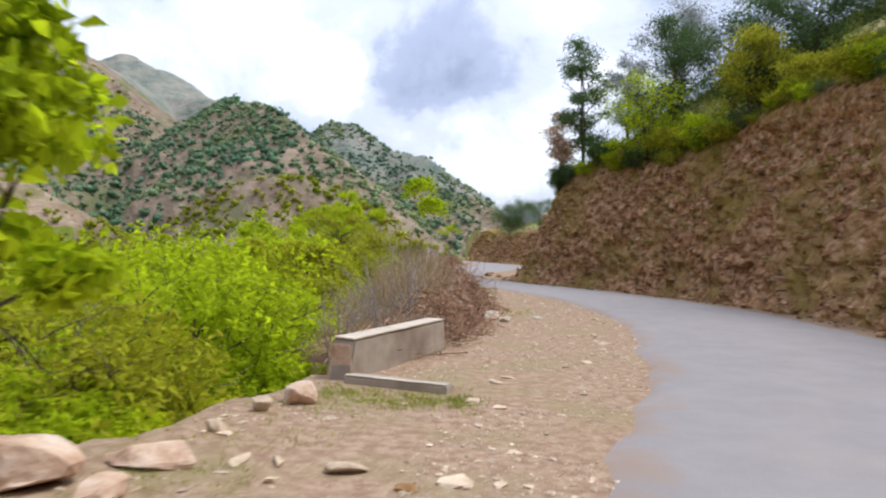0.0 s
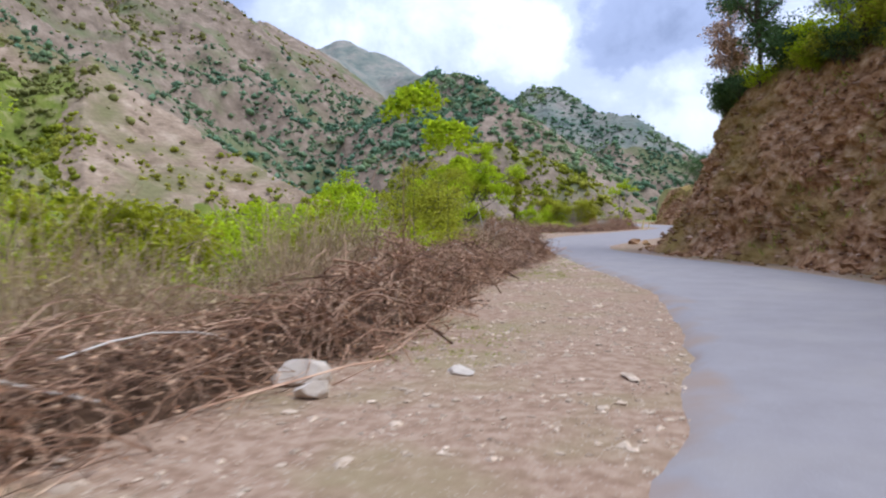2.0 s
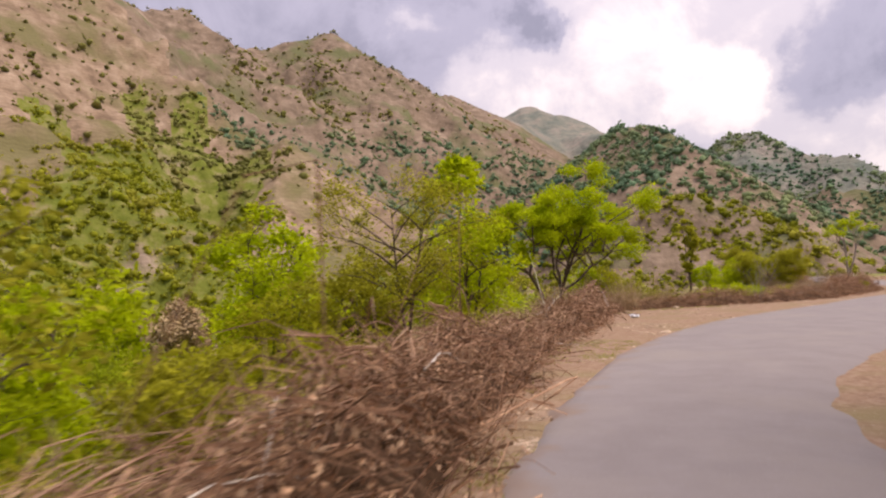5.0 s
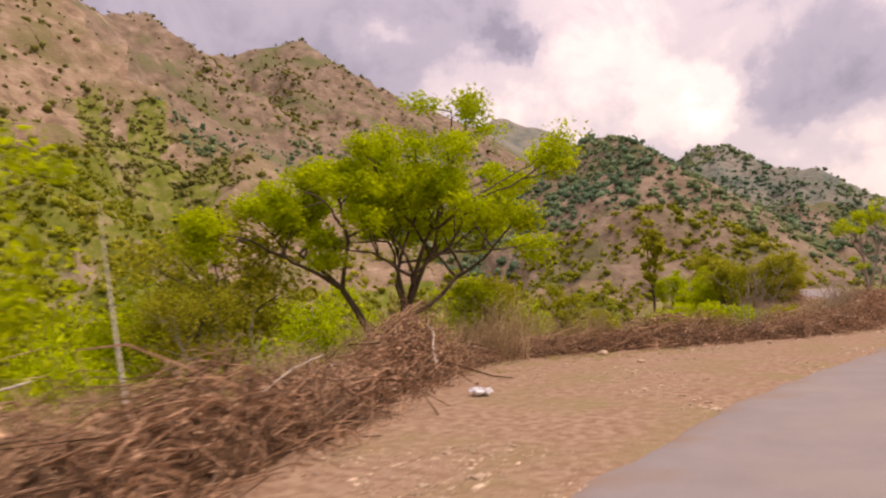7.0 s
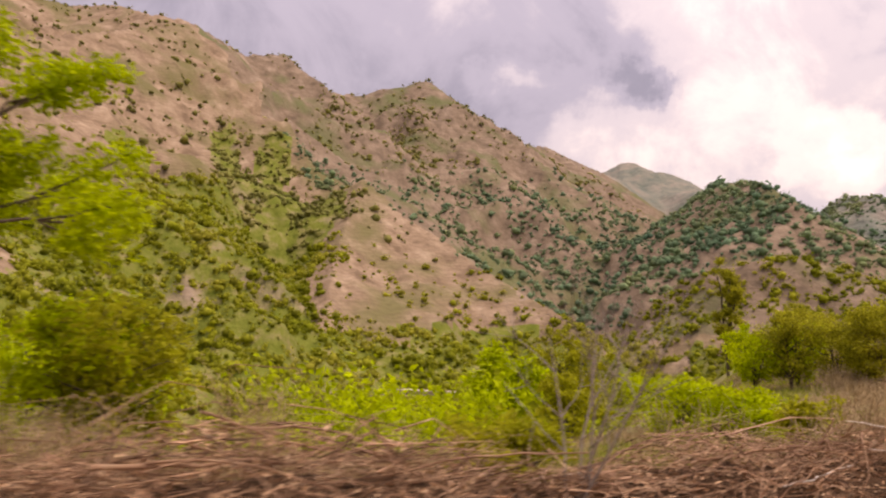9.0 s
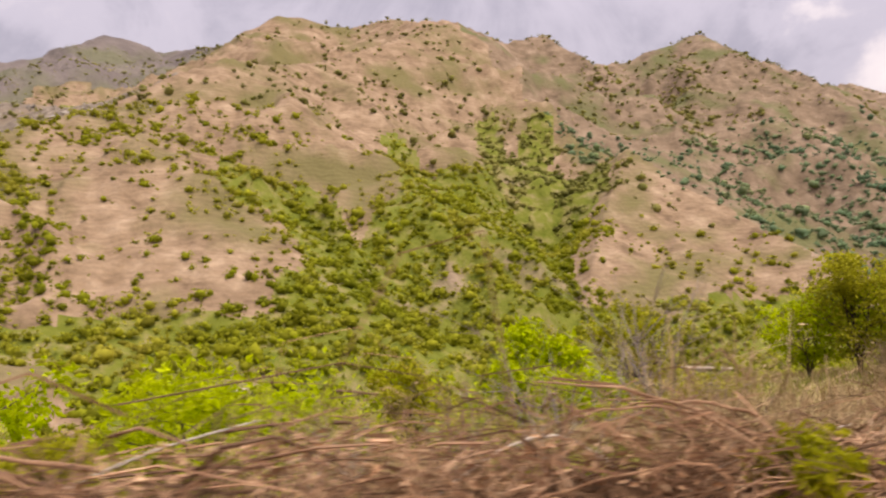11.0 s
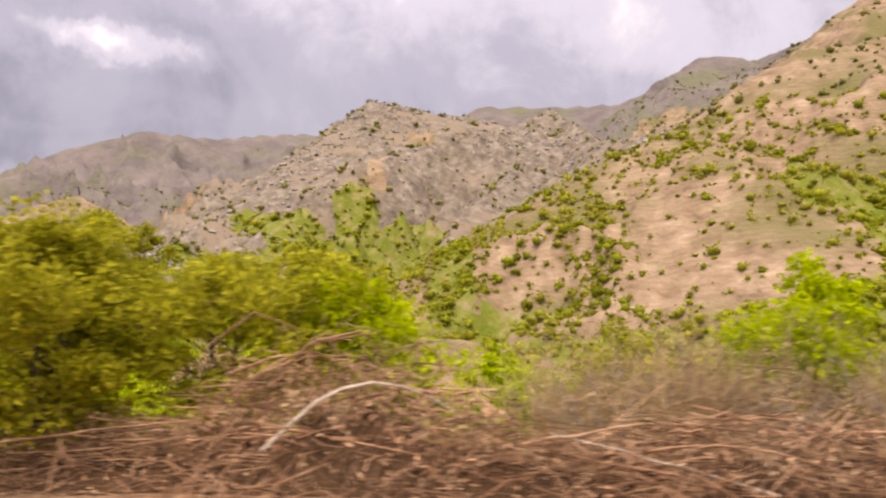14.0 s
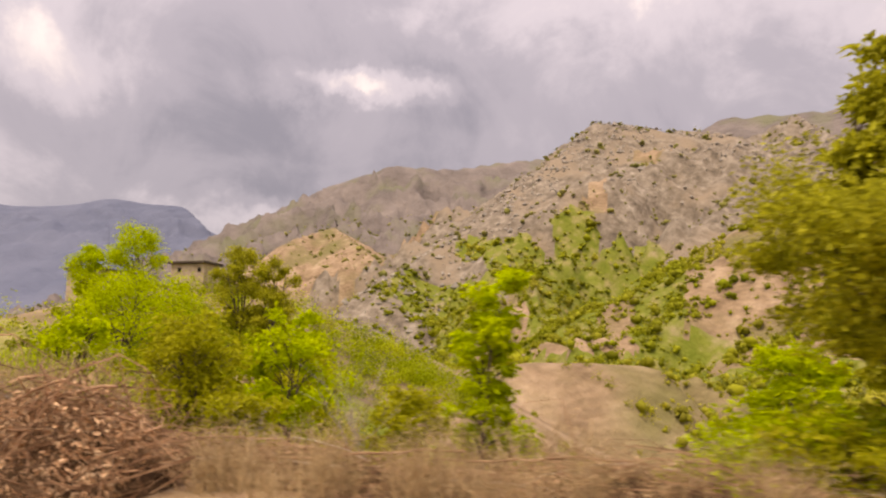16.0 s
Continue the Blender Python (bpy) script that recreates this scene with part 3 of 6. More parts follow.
def hill_height(x, y, right, s):
    steep = 0.62 - 0.4 * ease((s - 62) / 45)
    return cut_height(s) + steep * np.clip(right - 1.9, 0, 26) + 0.16 * np.clip(right - 28, 0, 120) + 0.8 * fractal(x * 0.06, y * 0.06, 4, 3) * ease((right - 2) / 4)


def flanks(x, y, crest, slope):
    """The distance to a crest, and the height of the flanks that fall from all of its stretches."""
    near, top = np.full(np.shape(x), 1e9), np.full(np.shape(x), -1e9)
    for p, q in zip(crest[:-1], crest[1:]):
        dx, dy = q[0] - p[0], q[1] - p[1]
        t = np.clip(((x - p[0]) * dx + (y - p[1]) * dy) / (dx * dx + dy * dy), 0, 1)
        d = np.hypot(x - p[0] - t * dx, y - p[1] - t * dy)
        near = np.minimum(near, d)
        top = np.maximum(top, p[2] + t * (q[2] - p[2]) - slope * d * (1 - 0.08 * np.clip(d / 400, 0, 1.5)))
    return near, top


def ground(x, y):
    """The height of the land at x, y."""
    x, y = np.asarray(x, float), np.asarray(y, float)
    d, side, s, _ = to_line(x, y, BRUSH)
    left = np.where(side > 0, d, -d)
    d, side, sc, _ = to_line(x, y, CUT)
    right = np.where(side < 0, d, -d)
    rough = fractal(x * 0.06, y * 0.06, 4, 3)
    # the bank below the brush line: a bench, then a fall to the valley floor
    s = np.interp(y, BRUSH[:, 1], BRUSH_RUN)
    bench = 0.5 + 1.8 * ease((s - 26) / 6) + 7.0 * ease((s - 62) / 12) * (1 - 0.4 * ease((s - 105) / 20))
    beyond = np.maximum(left - bench, 0)
    floor = -24 + 5 * fractal(x * 0.012, y * 0.012, 3, 8) + 0.02 * np.maximum(left - 150, 0)
    fall = -(0.06 + 0.05 * ease((s - 74) / 10)) * np.clip(left, 0, 30) - (0.85 - 0.23 * ease((s - 34) / 12)) * beyond + 1.2 * rough * ease(beyond / 8)
    low = np.maximum(fall, floor)
    # mountains
    gully = fractal(x * 0.013 + 0.7 * fractal(x * 0.007, y * 0.007, 2, 21), y * 0.013 + 0.7 * fractal(x * 0.007, y * 0.007, 2, 22), 4, 5, ridged=True)
    fine = fractal(x * 0.05, y * 0.05, 3, 9)
    sharp = fractal(x * 0.032, y * 0.032, 3, 12, ridged=True) - 0.3
    high = np.full(np.shape(x), -60.0)
    for crest, slope, relief in RIDGES:
        d, top = flanks(x, y, crest, slope)
        z = top + relief * np.clip(d * 0.24, 0, 28) * (gully - 0.4) + np.clip(d * 0.06, 0.8, 2.2) * fine + relief * np.clip(d * 0.08, 0, 5) * sharp
        high = np.maximum(high, z) + 2.0 * np.exp(-np.abs(high - z) / 6)
    # the knoll with houses, and the eroded terrace across the valley
    dk = np.hypot((x - KNOLL[0]) / 1.5, y - KNOLL[1])
    knoll = KNOLL[2] - 0.012 * dk**2 / (1 + dk / 60) - 0.15 * dk + 1.0 * rough
    rim = 45 * (1 - ease((left - 8) / 26))
    low = np.maximum(low, knoll - rim)
    d, top = flanks(x, y, [(-78, 2, 13), (-60, 28, 6), (-46, 52, -1), (-38, 66, -6)], 0.4)
    low = np.maximum(low, top + 1.5 * rough - rim)
    d, side, _, h = to_line(x, y, TERRACE)
    face = np.where(side < 0, (1.0 + 0.35 * gully) * d, 0.06 * d + 0.9 * np.maximum(d - 28, 0))
    low = np.maximum(low, h - face + np.clip(d * 0.5, 0, 2) * gully)
    z = np.where(left > 0, np.maximum(low, high), 0.0)
    # the hill above the cut
    z = np.where(right > 0, np.where(right < 3.3, -0.5, hill_height(x, y, right, sc)), z)
    # uneven verge
    verge = (left <= 0) & (right <= 0)
    z = np.where(verge, 0.016 * fractal(x * 0.7, y * 0.7, 3, 31) - 0.02, z)
    return z


def stand(x, y):
    """The height on which a thing stands at x, y: as the ground, but on top of the cut at its edge."""
    d, side, s, _ = to_line(np.array(x), np.array(y), CUT)
    if side < 0 and d > 1.9:
        return float(hill_height(np.array(x), np.array(y), d, s))
    return float(ground(x, y))


# ---- the land ----
NEAR = (-46.0, 34.0, -16.0, 152.0)
gx, gy = np.meshgrid(np.arange(NEAR[0], NEAR[1] + 0.01, 0.5), np.arange(NEAR[2], NEAR[3] + 0.01, 0.5))
gz = ground(gx, gy)
near_ground = new("ground", mesh_from("ground", np.stack([gx, gy, gz], -1).reshape(-1, 3), grid_faces(*gx.shape)[:, ::-1], M_SHOULDER, smooth=True))
near_ground.data.materials.append(M_GRASS_SOIL)
d, side, _, _ = to_line(gx, gy, BRUSH)
off_left = np.where(side > 0, d, -d) + 0.5 * fractal(gx * 0.4, gy * 0.4, 2, 4)
d, side, _, _ = to_line(gx, gy, CUT)
off_right = np.where(side < 0, d, -d)
wild = ((off_left > 1.2) | (off_right > 1.5))[:-1, :-1].ravel()
near_ground.data.polygons.foreach_set("material_index", wild.astype(np.int32))
tagged(near_ground, "stony brown verge falling away into a green gully", "ground", kind="structure")

az = np.radians(np.concatenate([np.arange(-8, 170, 0.23), np.arange(170, 352, 3.0), [352.0]]))
rad = np.concatenate([np.arange(20, 120, 4), np.geomspace(120, 2000, 235), np.geomspace(2100, 4600, 20)])
pa, pr = np.meshgrid(az, rad)
px, py = -2 - np.sin(pa) * pr, 60 + np.cos(pa) * pr
pz = ground(px, py)
inside = np.minimum(np.minimum(px - NEAR[0], NEAR[1] - px), np.minimum(py - NEAR[2], NEAR[3] - py))
pz = pz - 2.5 * ease(inside / 4)
terrain = new("ground_valley", mesh_from("ground_valley", np.stack([px, py, pz], -1).reshape(-1, 3), grid_faces(*pa.shape), M_SOIL, smooth=True))
BELTS = []


def belt(line, wide, thick=1.0):
    """A belt of bushes down a gully or along a ledge: its line, half its width, and how thickly it is grown."""
    BELTS.append((line, wide, thick))


belt([(-522, 427), (-443, 354), (-390, 296), (-320, 240), (-275, 207), (-224, 181)], 34, 1.4)
belt([(-300, 215), (-250, 190), (-214, 188)], 44, 1.4)
belt([(-483, 252), (-425, 246), (-337, 220)], 11, 0.8)
belt([(-574, 376), (-487, 340), (-398, 269)], 12, 0.8)
belt([(-361, 136), (-359, 154), (-327, 162), (-297, 171), (-258, 169)], 19, 0.9)
belt([(-369, 160), (-335, 169), (-325, 186)], 9, 0.7)
belt([(-529, 621), (-518, 668), (-459, 699)], 16, 1.0)
belt([(-478, 582), (-420, 530), (-346, 500), (-340, 549)], 14, 1.0)
belt([(-390, 639), (-311, 585), (-222, 479)], 24, 1.1)
belt([(-314, 190), (-307, 217), (-365, 275), (-423, 345)], 22, 1.0)
belt([(-515, 636), (-480, 682), (-473, 728)], 14, 0.9)
belt([(-452, 654), (-413, 661), (-382, 655)], 14, 0.9)
belt([(-436, 827), (-380, 765), (-323, 706)], 20, 0.9)
belt([(-168, 590), (-160, 574), (-131, 560), (-106, 533), (-84, 497)], 15, 1.6)
belt([(-177, 522), (-131, 488), (-104, 481)], 12, 0.6)
belt([(-155, 989), (-110, 800), (-72, 630), (-55, 616)], 20, 0.9)
belt([(-325, 722), (-280, 610), (-235, 516), (-233, 478), (-214, 392)], 22, 1.1)
belt([(-380, 591), (-335, 567), (-246, 471)], 15, 0.9)
belt([(-490, -181), (-441, -142), (-404, -138), (-335, -81)], 15, 1.2)
belt([(-451, -251), (-448, -194), (-404, -138)], 13, 1.0)
belt([(-376, -249), (-390, -220), (-347, -157)], 18, 0.9)
belt([(-384, 24), (-332, 40), (-290, 45)], 12, 0.7)
belt([(-446, -101), (-400, -75), (-362, -47), (-300, -20)], 12, 0.8)
belt([(-700, 720), (-610, 640), (-540, 600)], 18, 0.8)
belt([(-760, 620), (-690, 590), (-620, 520)], 16, 0.6)
belt([(-478, -117), (-462, -122), (-449, -128), (-426, -133), (-385, -115), (-330, -85), (-291, -64)], 15, 1.6)
belt([(-440, -216), (-400, -165), (-382, -135), (-340, -95)], 12, 1.3)
belt([(-361, -46), (-325, -32), (-286, -18)], 9, 0.9)


def growth(x, y):
    """How thickly bushes grow at x, y by the belts: about 1 in the middle of a belt, 0 off it."""
    best = np.zeros(np.shape(x))
    ragged = 0.45 * fractal(x * 0.045, y * 0.045, 4, 97)
    for line, wide, thick in BELTS:
        best = np.maximum(best, thick * ease(1.75 - to_line(x, y, line)[0] / wide + ragged))
    return best


terrain.data.materials.append(M_LUSH)
grown = growth(px, py)
shelf = to_line(px, py, TERRACE)[0]
north = ease((py - 380) / 250) * ease((px + 700) / 250)
lush = ((grown > 0.7) | (pz + 12 * fractal(px * 0.02, py * 0.02, 4, 98) < 0) | (fractal(px * 0.007, py * 0.007, 4, 99) + 0.3 * north > 0.62)) & (pr < 1300) & (py < 420 + 60 * fractal(px * 0.02, py * 0.02, 3, 91)) & (shelf > 38) & ~((np.hypot(px + 120, py - 55) + 25 * fractal(px * 0.04, py * 0.04, 3, 92)) < 42)
terrain.data.materials.append(M_GREY_HAZE)
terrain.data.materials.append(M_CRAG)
terrain.data.materials.append(M_WOODED_HAZE)
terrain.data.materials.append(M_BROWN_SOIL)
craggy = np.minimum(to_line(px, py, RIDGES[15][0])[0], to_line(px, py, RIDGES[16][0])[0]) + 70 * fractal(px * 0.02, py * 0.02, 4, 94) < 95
# the grey range and remote southern ground, which get the haze-greyed rock
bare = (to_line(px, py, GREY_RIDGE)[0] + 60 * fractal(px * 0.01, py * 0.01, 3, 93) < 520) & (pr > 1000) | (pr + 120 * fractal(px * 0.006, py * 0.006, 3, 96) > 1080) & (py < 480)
# the farthest northern faces take the slope colour with haze in it
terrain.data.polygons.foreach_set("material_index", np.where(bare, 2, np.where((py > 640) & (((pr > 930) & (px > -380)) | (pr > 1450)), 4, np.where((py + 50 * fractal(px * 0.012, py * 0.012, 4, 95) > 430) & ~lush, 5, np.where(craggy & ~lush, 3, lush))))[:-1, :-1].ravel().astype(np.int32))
tagged(terrain, "dry tan mountainsides with eroded spurs and green gullies", "mountainside", kind="structure")


def far_range(name, crest, mat, slope, label, wide, seed):
    """A far range: its crest line and the two flanks that fall from it."""
    line = smooth_line(crest, 9.0)
    across = np.concatenate([-np.geomspace(wide, 5, 60), [0], np.geomspace(5, wide, 60)])
    way = np.gradient(line[:, :2], axis=0)
    way /= np.linalg.norm(way, axis=1, keepdims=True)
    out = np.stack([-way[:, 1], way[:, 0]], -1)
    x = line[:, None, 0] + out[:, None, 0] * across
    y = line[:, None, 1] + out[:, None, 1] * across
    ridge = fractal(x * 0.011, y * 0.011, 5, seed, ridged=True)
    z = line[:, None, 2] - slope * np.abs(across) + np.clip(np.abs(across) * 0.2, 3, 50) * (ridge - 0.6) + np.clip(np.abs(across) * 0.06, 1, 12) * fractal(x * 0.03, y * 0.03, 3, seed + 7, ridged=True)
    ob = new(name, mesh_from(name, np.stack([x, y, np.maximum(z, -40)], -1).reshape(-1, 3), grid_faces(*x.shape), mat, smooth=True))
    return tagged(ob, label, "mountain", kind="structure")


far_range("backdrop_blue_range", BLUE_RIDGE, M_BLUE, 0.5, "far mountain range coloured with blue haze", 1100, 50)

# the road: a crowned strip with a ragged edge
rows = 900
tt = np.linspace(0, 1, rows)


def along_line(line, t):
    seg = np.concatenate([[0], np.cumsum(np.linalg.norm(np.diff(line, axis=0), axis=1))])
    return np.stack([np.interp(t * seg[-1], seg, line[:, k]) for k in range(2)], -1)


ra, rb = along_line(ROAD_LEFT, tt), along_line(ROAD_RIGHT, tt)
w = np.concatenate([np.linspace(0, 0.25, 8)[:-1], np.linspace(0.25, 1, 11)])
rx = ra[:, None, 0] * (1 - w) + rb[:, None, 0] * w
ry = ra[:, None, 1] * (1 - w) + rb[:, None, 1] * w
edge = 0.24 * fractal(ry[:, :1] * 1.1, rx[:, :1], 5, 61)
rx[:, :1] += edge
rx[:, -1:] += 0.25 * fractal(ry[:, -1:] * 1.3, rx[:, -1:], 3, 62)
rz = 0.035 + 0.05 * np.sin(np.pi * w)[None] + 0.006 * fractal(rx * 0.8, ry * 0.8, 2, 63)
rz[:, 0] = rz[:, -1] = -0.03
road = new("road", mesh_from("road", np.stack([rx, ry, rz], -1).reshape(-1, 3), grid_faces(*rx.shape)[:, ::-1], M_ASPHALT, smooth=True))
rim = np.minimum(w[None] * np.linalg.norm(rb - ra, axis=1)[:, None], 9.0)
road.data.attributes.new("from_edge", "FLOAT", "POINT").data.foreach_set("value", rim.ravel().astype(np.float32))
tagged(road, "worn grey asphalt mountain road without markings", "road", kind="structure")


# the cut: a rough earth and rock face above the road
seg = np.concatenate([[0], np.cumsum(np.linalg.norm(np.diff(CUT, axis=0), axis=1))])
cs = np.arange(0, 150, 0.17)
cl = np.stack([np.interp(cs, seg, CUT[:, k]) for k in range(2)], -1)
way = np.gradient(cl, axis=0)
way /= np.linalg.norm(way, axis=1, keepdims=True)
outward = np.stack([way[:, 1], -way[:, 0]], -1)
cv = np.linspace(0, 1, 60)
H = cut_height(cs)[:, None]
back = 2.3 * cv[None] ** 1.15 + 0 * H
zz = -0.25 + (H + 0.45) * cv[None]
ss = cs[:, None] + 0 * cv[None]
lay, over = 0.86 * ss + 0.5 * zz, 0.86 * zz - 0.5 * ss       # along the tilted beds, and across them
push = 0.6 * fractal(ss * 0.3, zz * 0.3, 4, 70) + 0.26 * fractal(lay * 0.9, over * 1.7, 5, 75, ridged=True) + 0.2 * fractal(lay * 3.0, over * 4.2, 3, 78)
ledge = over * 0.7 + 1.6 * fractal(ss * 0.25, zz * 0.25, 3, 73)
push = push + 0.20 * ((ledge - np.floor(ledge)) ** 3 - 0.25) * (0.4 + 0.6 * ease(0.5 + 2 * fractal(ss * 0.12, zz * 0.3, 2, 74)))
push = push * np.minimum(1, cv[None] * 6 + 0.3) * np.clip((1.05 - cv[None]) * 5, 0.25, 1)
talus = 0.7 * (1 - np.clip(zz / 0.7, 0, 1)) * (0.6 + 0.4 * fractal(ss * 0.3, zz, 2, 79))
shift = back + push - talus
cap = np.linspace(2.5, 4.4, 6)[None] + 0 * H
shift = np.concatenate([shift, cap], 1)
bx = cl[:, None, 0] + outward[:, None, 0] * shift
by = cl[:, None, 1] + outward[:, None, 1] * shift
zz = np.concatenate([zz, hill_height(bx[:, -6:], by[:, -6:], cap, cs[:, None]) + 0.12], 1)
zz[:, -1] -= 0.3
bank = new("cut_bank", mesh_from("cut_bank", np.stack([bx, by, zz], -1).reshape(-1, 3), grid_faces(*bx.shape), M_CUT, smooth=False))
tagged(bank, "reddish brown earth and rock road cut", "cut bank", kind="structure")


# ---- scrub on the mountains ----
rng = np.random.default_rng(11)

def clumps(rng, places, sizes, k):
    """Bushes of k uneven small clumps each, domed over the foot."""
    n = len(places)
    off = rng.normal(size=(n, k, 3))
    off = off / np.linalg.norm(off, axis=2, keepdims=True) * rng.uniform(0.3, 0.62, (n, k, 1)) * np.array([1.0, 1.0, 0.7]) + np.array([0, 0, 0.12])
    p = (places[:, None] + off * sizes[:, None, None]).reshape(-1, 3)
    return lumps(rng, p, np.repeat(sizes, k) * rng.uniform(0.42, 0.7, n * k), 0.85, 0.2)


def sprays(rng, places, sizes, k):
    """Loose leafy sprays over bushes, which break up their outlines."""
    off = rng.normal(size=(len(places), k, 3))
    off = off / np.linalg.norm(off, axis=2, keepdims=True) * rng.uniform(0.6, 1.05, (len(places), k, 1)) * np.array([1.0, 1.0, 0.8]) + np.array([0, 0, 0.15])
    c = (places[:, None] + off * sizes[:, None, None]).reshape(-1, 3)
    return leaf_quads(rng, c, np.repeat(sizes, k)[:, None] * 0.46, np.repeat(sizes, k)[:, None] * 0.3)


def scatter(count, r0, r1, sparse, a0=-4, a1=172):
    """Places for bushes over the land: thick in the belts and on the valley floor, sparse on the bare slopes."""
    a = np.radians(rng.uniform(a0, a1, count))
    r = np.sqrt(rng.uniform(r0**2, r1**2, count))
    x, y = -2 - np.sin(a) * r, 60 + np.cos(a) * r
    z = ground(x, y)
    chance = sparse * (1 + 3.6 * ease((y - 430) / 150) * ease((x + 560) / 160)) * (0.35 + 1.3 * ease(0.5 + 1.6 * fractal(x * 0.016, y * 0.016, 4, 90))) + 1.0 * growth(x, y) + 1.0 * ease((8 - z) / 20)
    chance = chance * np.where(np.hypot((x + 180) / 1.6, y - 97) < 22, 0.12, 1.0)
    chance = chance * np.where(np.hypot(x + 208, y - 266) < 24, 0.12, 1.0)
    chance = chance * np.where(np.hypot(x + 120, y - 55) < 42, 0.3, 1.0)
    chance = chance * np.where(to_line(x, y, TERRACE)[0] < 38, 0.2, 1.0)
    keep = (rng.uniform(size=count) < chance) & (to_line(x, y, BRUSH)[0] > (22 if r0 > 20 else 12)) & (x < -8)
    return np.stack([x, y, z], -1)[keep], r[keep]


# leafy bushes down in the valley
mid_p, mid_r = scatter(2600, 45, 170, 0.3)
next_p, next_r = scatter(1500, 10, 62, 0.6, 0, 176)
mid_p = np.concatenate([mid_p, next_p])
ms = np.clip(rng.lognormal(0.25, 0.45, len(mid_p)), 0.5, 2.6) * np.where(np.concatenate([mid_r, next_r]) < 62, 0.6, 1.0)
leaf_p = np.repeat(mid_p, 60, axis=0)
leaf_s = np.repeat(ms, 60)[:, None]
leaf_p = leaf_p + rng.normal(size=leaf_p.shape) * leaf_s * np.array([0.5, 0.5, 0.4]) + np.array([0, 0, 0.55]) * leaf_s
bushes = new("valley_bushes", mesh_from("valley_bushes", *leaf_quads(rng, leaf_p, 0.42, 0.3), M_SCRUB))
tagged(bushes, "olive green bushes over the valley floor", "bushes", kind="stuff")
# a green thicket over the rise that carries the houses
t = rng.uniform(0, 5, 900)
rise_line = np.array([(-84, -4), (-62, 28), (-47, 54), (-36, 82), (-38, 94), (-30, 103)], float)
p = np.stack([np.interp(t, np.arange(6), rise_line[:, k]) for k in range(2)], -1) + rng.normal(0, 8, (900, 2))
# it spreads down over the slope below the rise
own = np.random.default_rng(77)
t = own.uniform(0, 4, 620)
slope_line = np.array([(-47, 20), (-58, 37), (-74, 37), (-94, 32), (-108, 38)], float)
p = np.concatenate([p, np.stack([np.interp(t, np.arange(5), slope_line[:, k]) for k in range(2)], -1) + own.normal(0, 6.5, (620, 2))])
p = p[(np.hypot(p[:, 0] + 70, p[:, 1] + 2) > 9) & (to_line(p[:, 0], p[:, 1], BRUSH)[0] > 11)]
ts = np.clip(rng.lognormal(0.3, 0.35, len(p)), 0.7, 2.6)
leaf_p = np.repeat(np.stack([p[:, 0], p[:, 1], ground(p[:, 0], p[:, 1])], -1), 90, axis=0)
leaf_s = np.repeat(ts, 90)[:, None]
leaf_p = leaf_p + rng.normal(size=leaf_p.shape) * leaf_s * np.array([0.55, 0.55, 0.45]) + np.array([0, 0, 0.7]) * leaf_s
thicket = new("thicket", mesh_from("thicket", *leaf_quads(rng, leaf_p, 0.36, 0.24), M_THICKET))
tagged(thicket, "dense green thicket over the rise below the houses", "bushes", kind="stuff")
# bushes on the nearer mountainsides
near_p, near_r = scatter(31000, 165, 480, 0.24)
ns = np.clip(rng.lognormal(0.55, 0.45, len(near_p)), 0.6, 4.0)
near_p = near_p + np.stack([0 * ns, 0 * ns, 0.25 * ns], -1)
scrub = new("hillside_shrubs", mesh_from("hillside_shrubs", *clumps(rng, near_p, 0.9 * ns, 2), M_SCRUB, smooth=True))
tagged(scrub, "scattered green shrubs over the dry mountainsides", "shrubs", kind="stuff")
leafage = new("shrub_sprays", mesh_from("shrub_sprays", *sprays(rng, near_p, ns, 25), M_SCRUB))
tagged(leafage, "leafy sprays on the mountainside shrubs", "shrubs", kind="stuff")
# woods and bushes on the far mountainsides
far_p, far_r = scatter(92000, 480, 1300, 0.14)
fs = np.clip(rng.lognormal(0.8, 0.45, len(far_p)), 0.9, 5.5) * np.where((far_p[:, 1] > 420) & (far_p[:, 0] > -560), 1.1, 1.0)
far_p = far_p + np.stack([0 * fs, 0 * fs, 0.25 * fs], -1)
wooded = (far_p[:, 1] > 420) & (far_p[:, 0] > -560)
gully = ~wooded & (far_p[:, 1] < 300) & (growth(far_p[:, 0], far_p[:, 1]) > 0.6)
for name, pick, mat, label in (("far_woodland", wooded, M_WOODS_HAZE, "green woods on the far mountainsides, haze blue mixed into their colour"), ("gully_bushes", gully, M_SCRUB, "green bushes crowding the gullies below the crag"), ("far_scrub", ~wooded & ~gully, M_DRY_SCRUB, "dark olive scrub dotted over the far dry slopes")):
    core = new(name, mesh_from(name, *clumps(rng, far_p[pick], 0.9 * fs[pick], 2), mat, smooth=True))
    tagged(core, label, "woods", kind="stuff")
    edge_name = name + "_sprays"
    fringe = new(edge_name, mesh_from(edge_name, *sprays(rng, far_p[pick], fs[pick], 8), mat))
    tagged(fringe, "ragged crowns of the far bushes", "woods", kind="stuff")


# grey outcrops on the crag
n = 3600
t = rng.uniform(0, 11, n)
line = np.array(RIDGES[15][0])
p = np.stack([np.interp(t, np.arange(len(line)), line[:, k]) for k in range(2)], -1) + np.stack([np.abs(rng.normal(10, 75, n)), rng.normal(0, 45, n)], -1)
p = p[fractal(p[:, 0] * 0.03, p[:, 1] * 0.03, 2, 44) > -0.1]
os_ = np.clip(rng.lognormal(0.2, 0.5, len(p)), 0.5, 4)
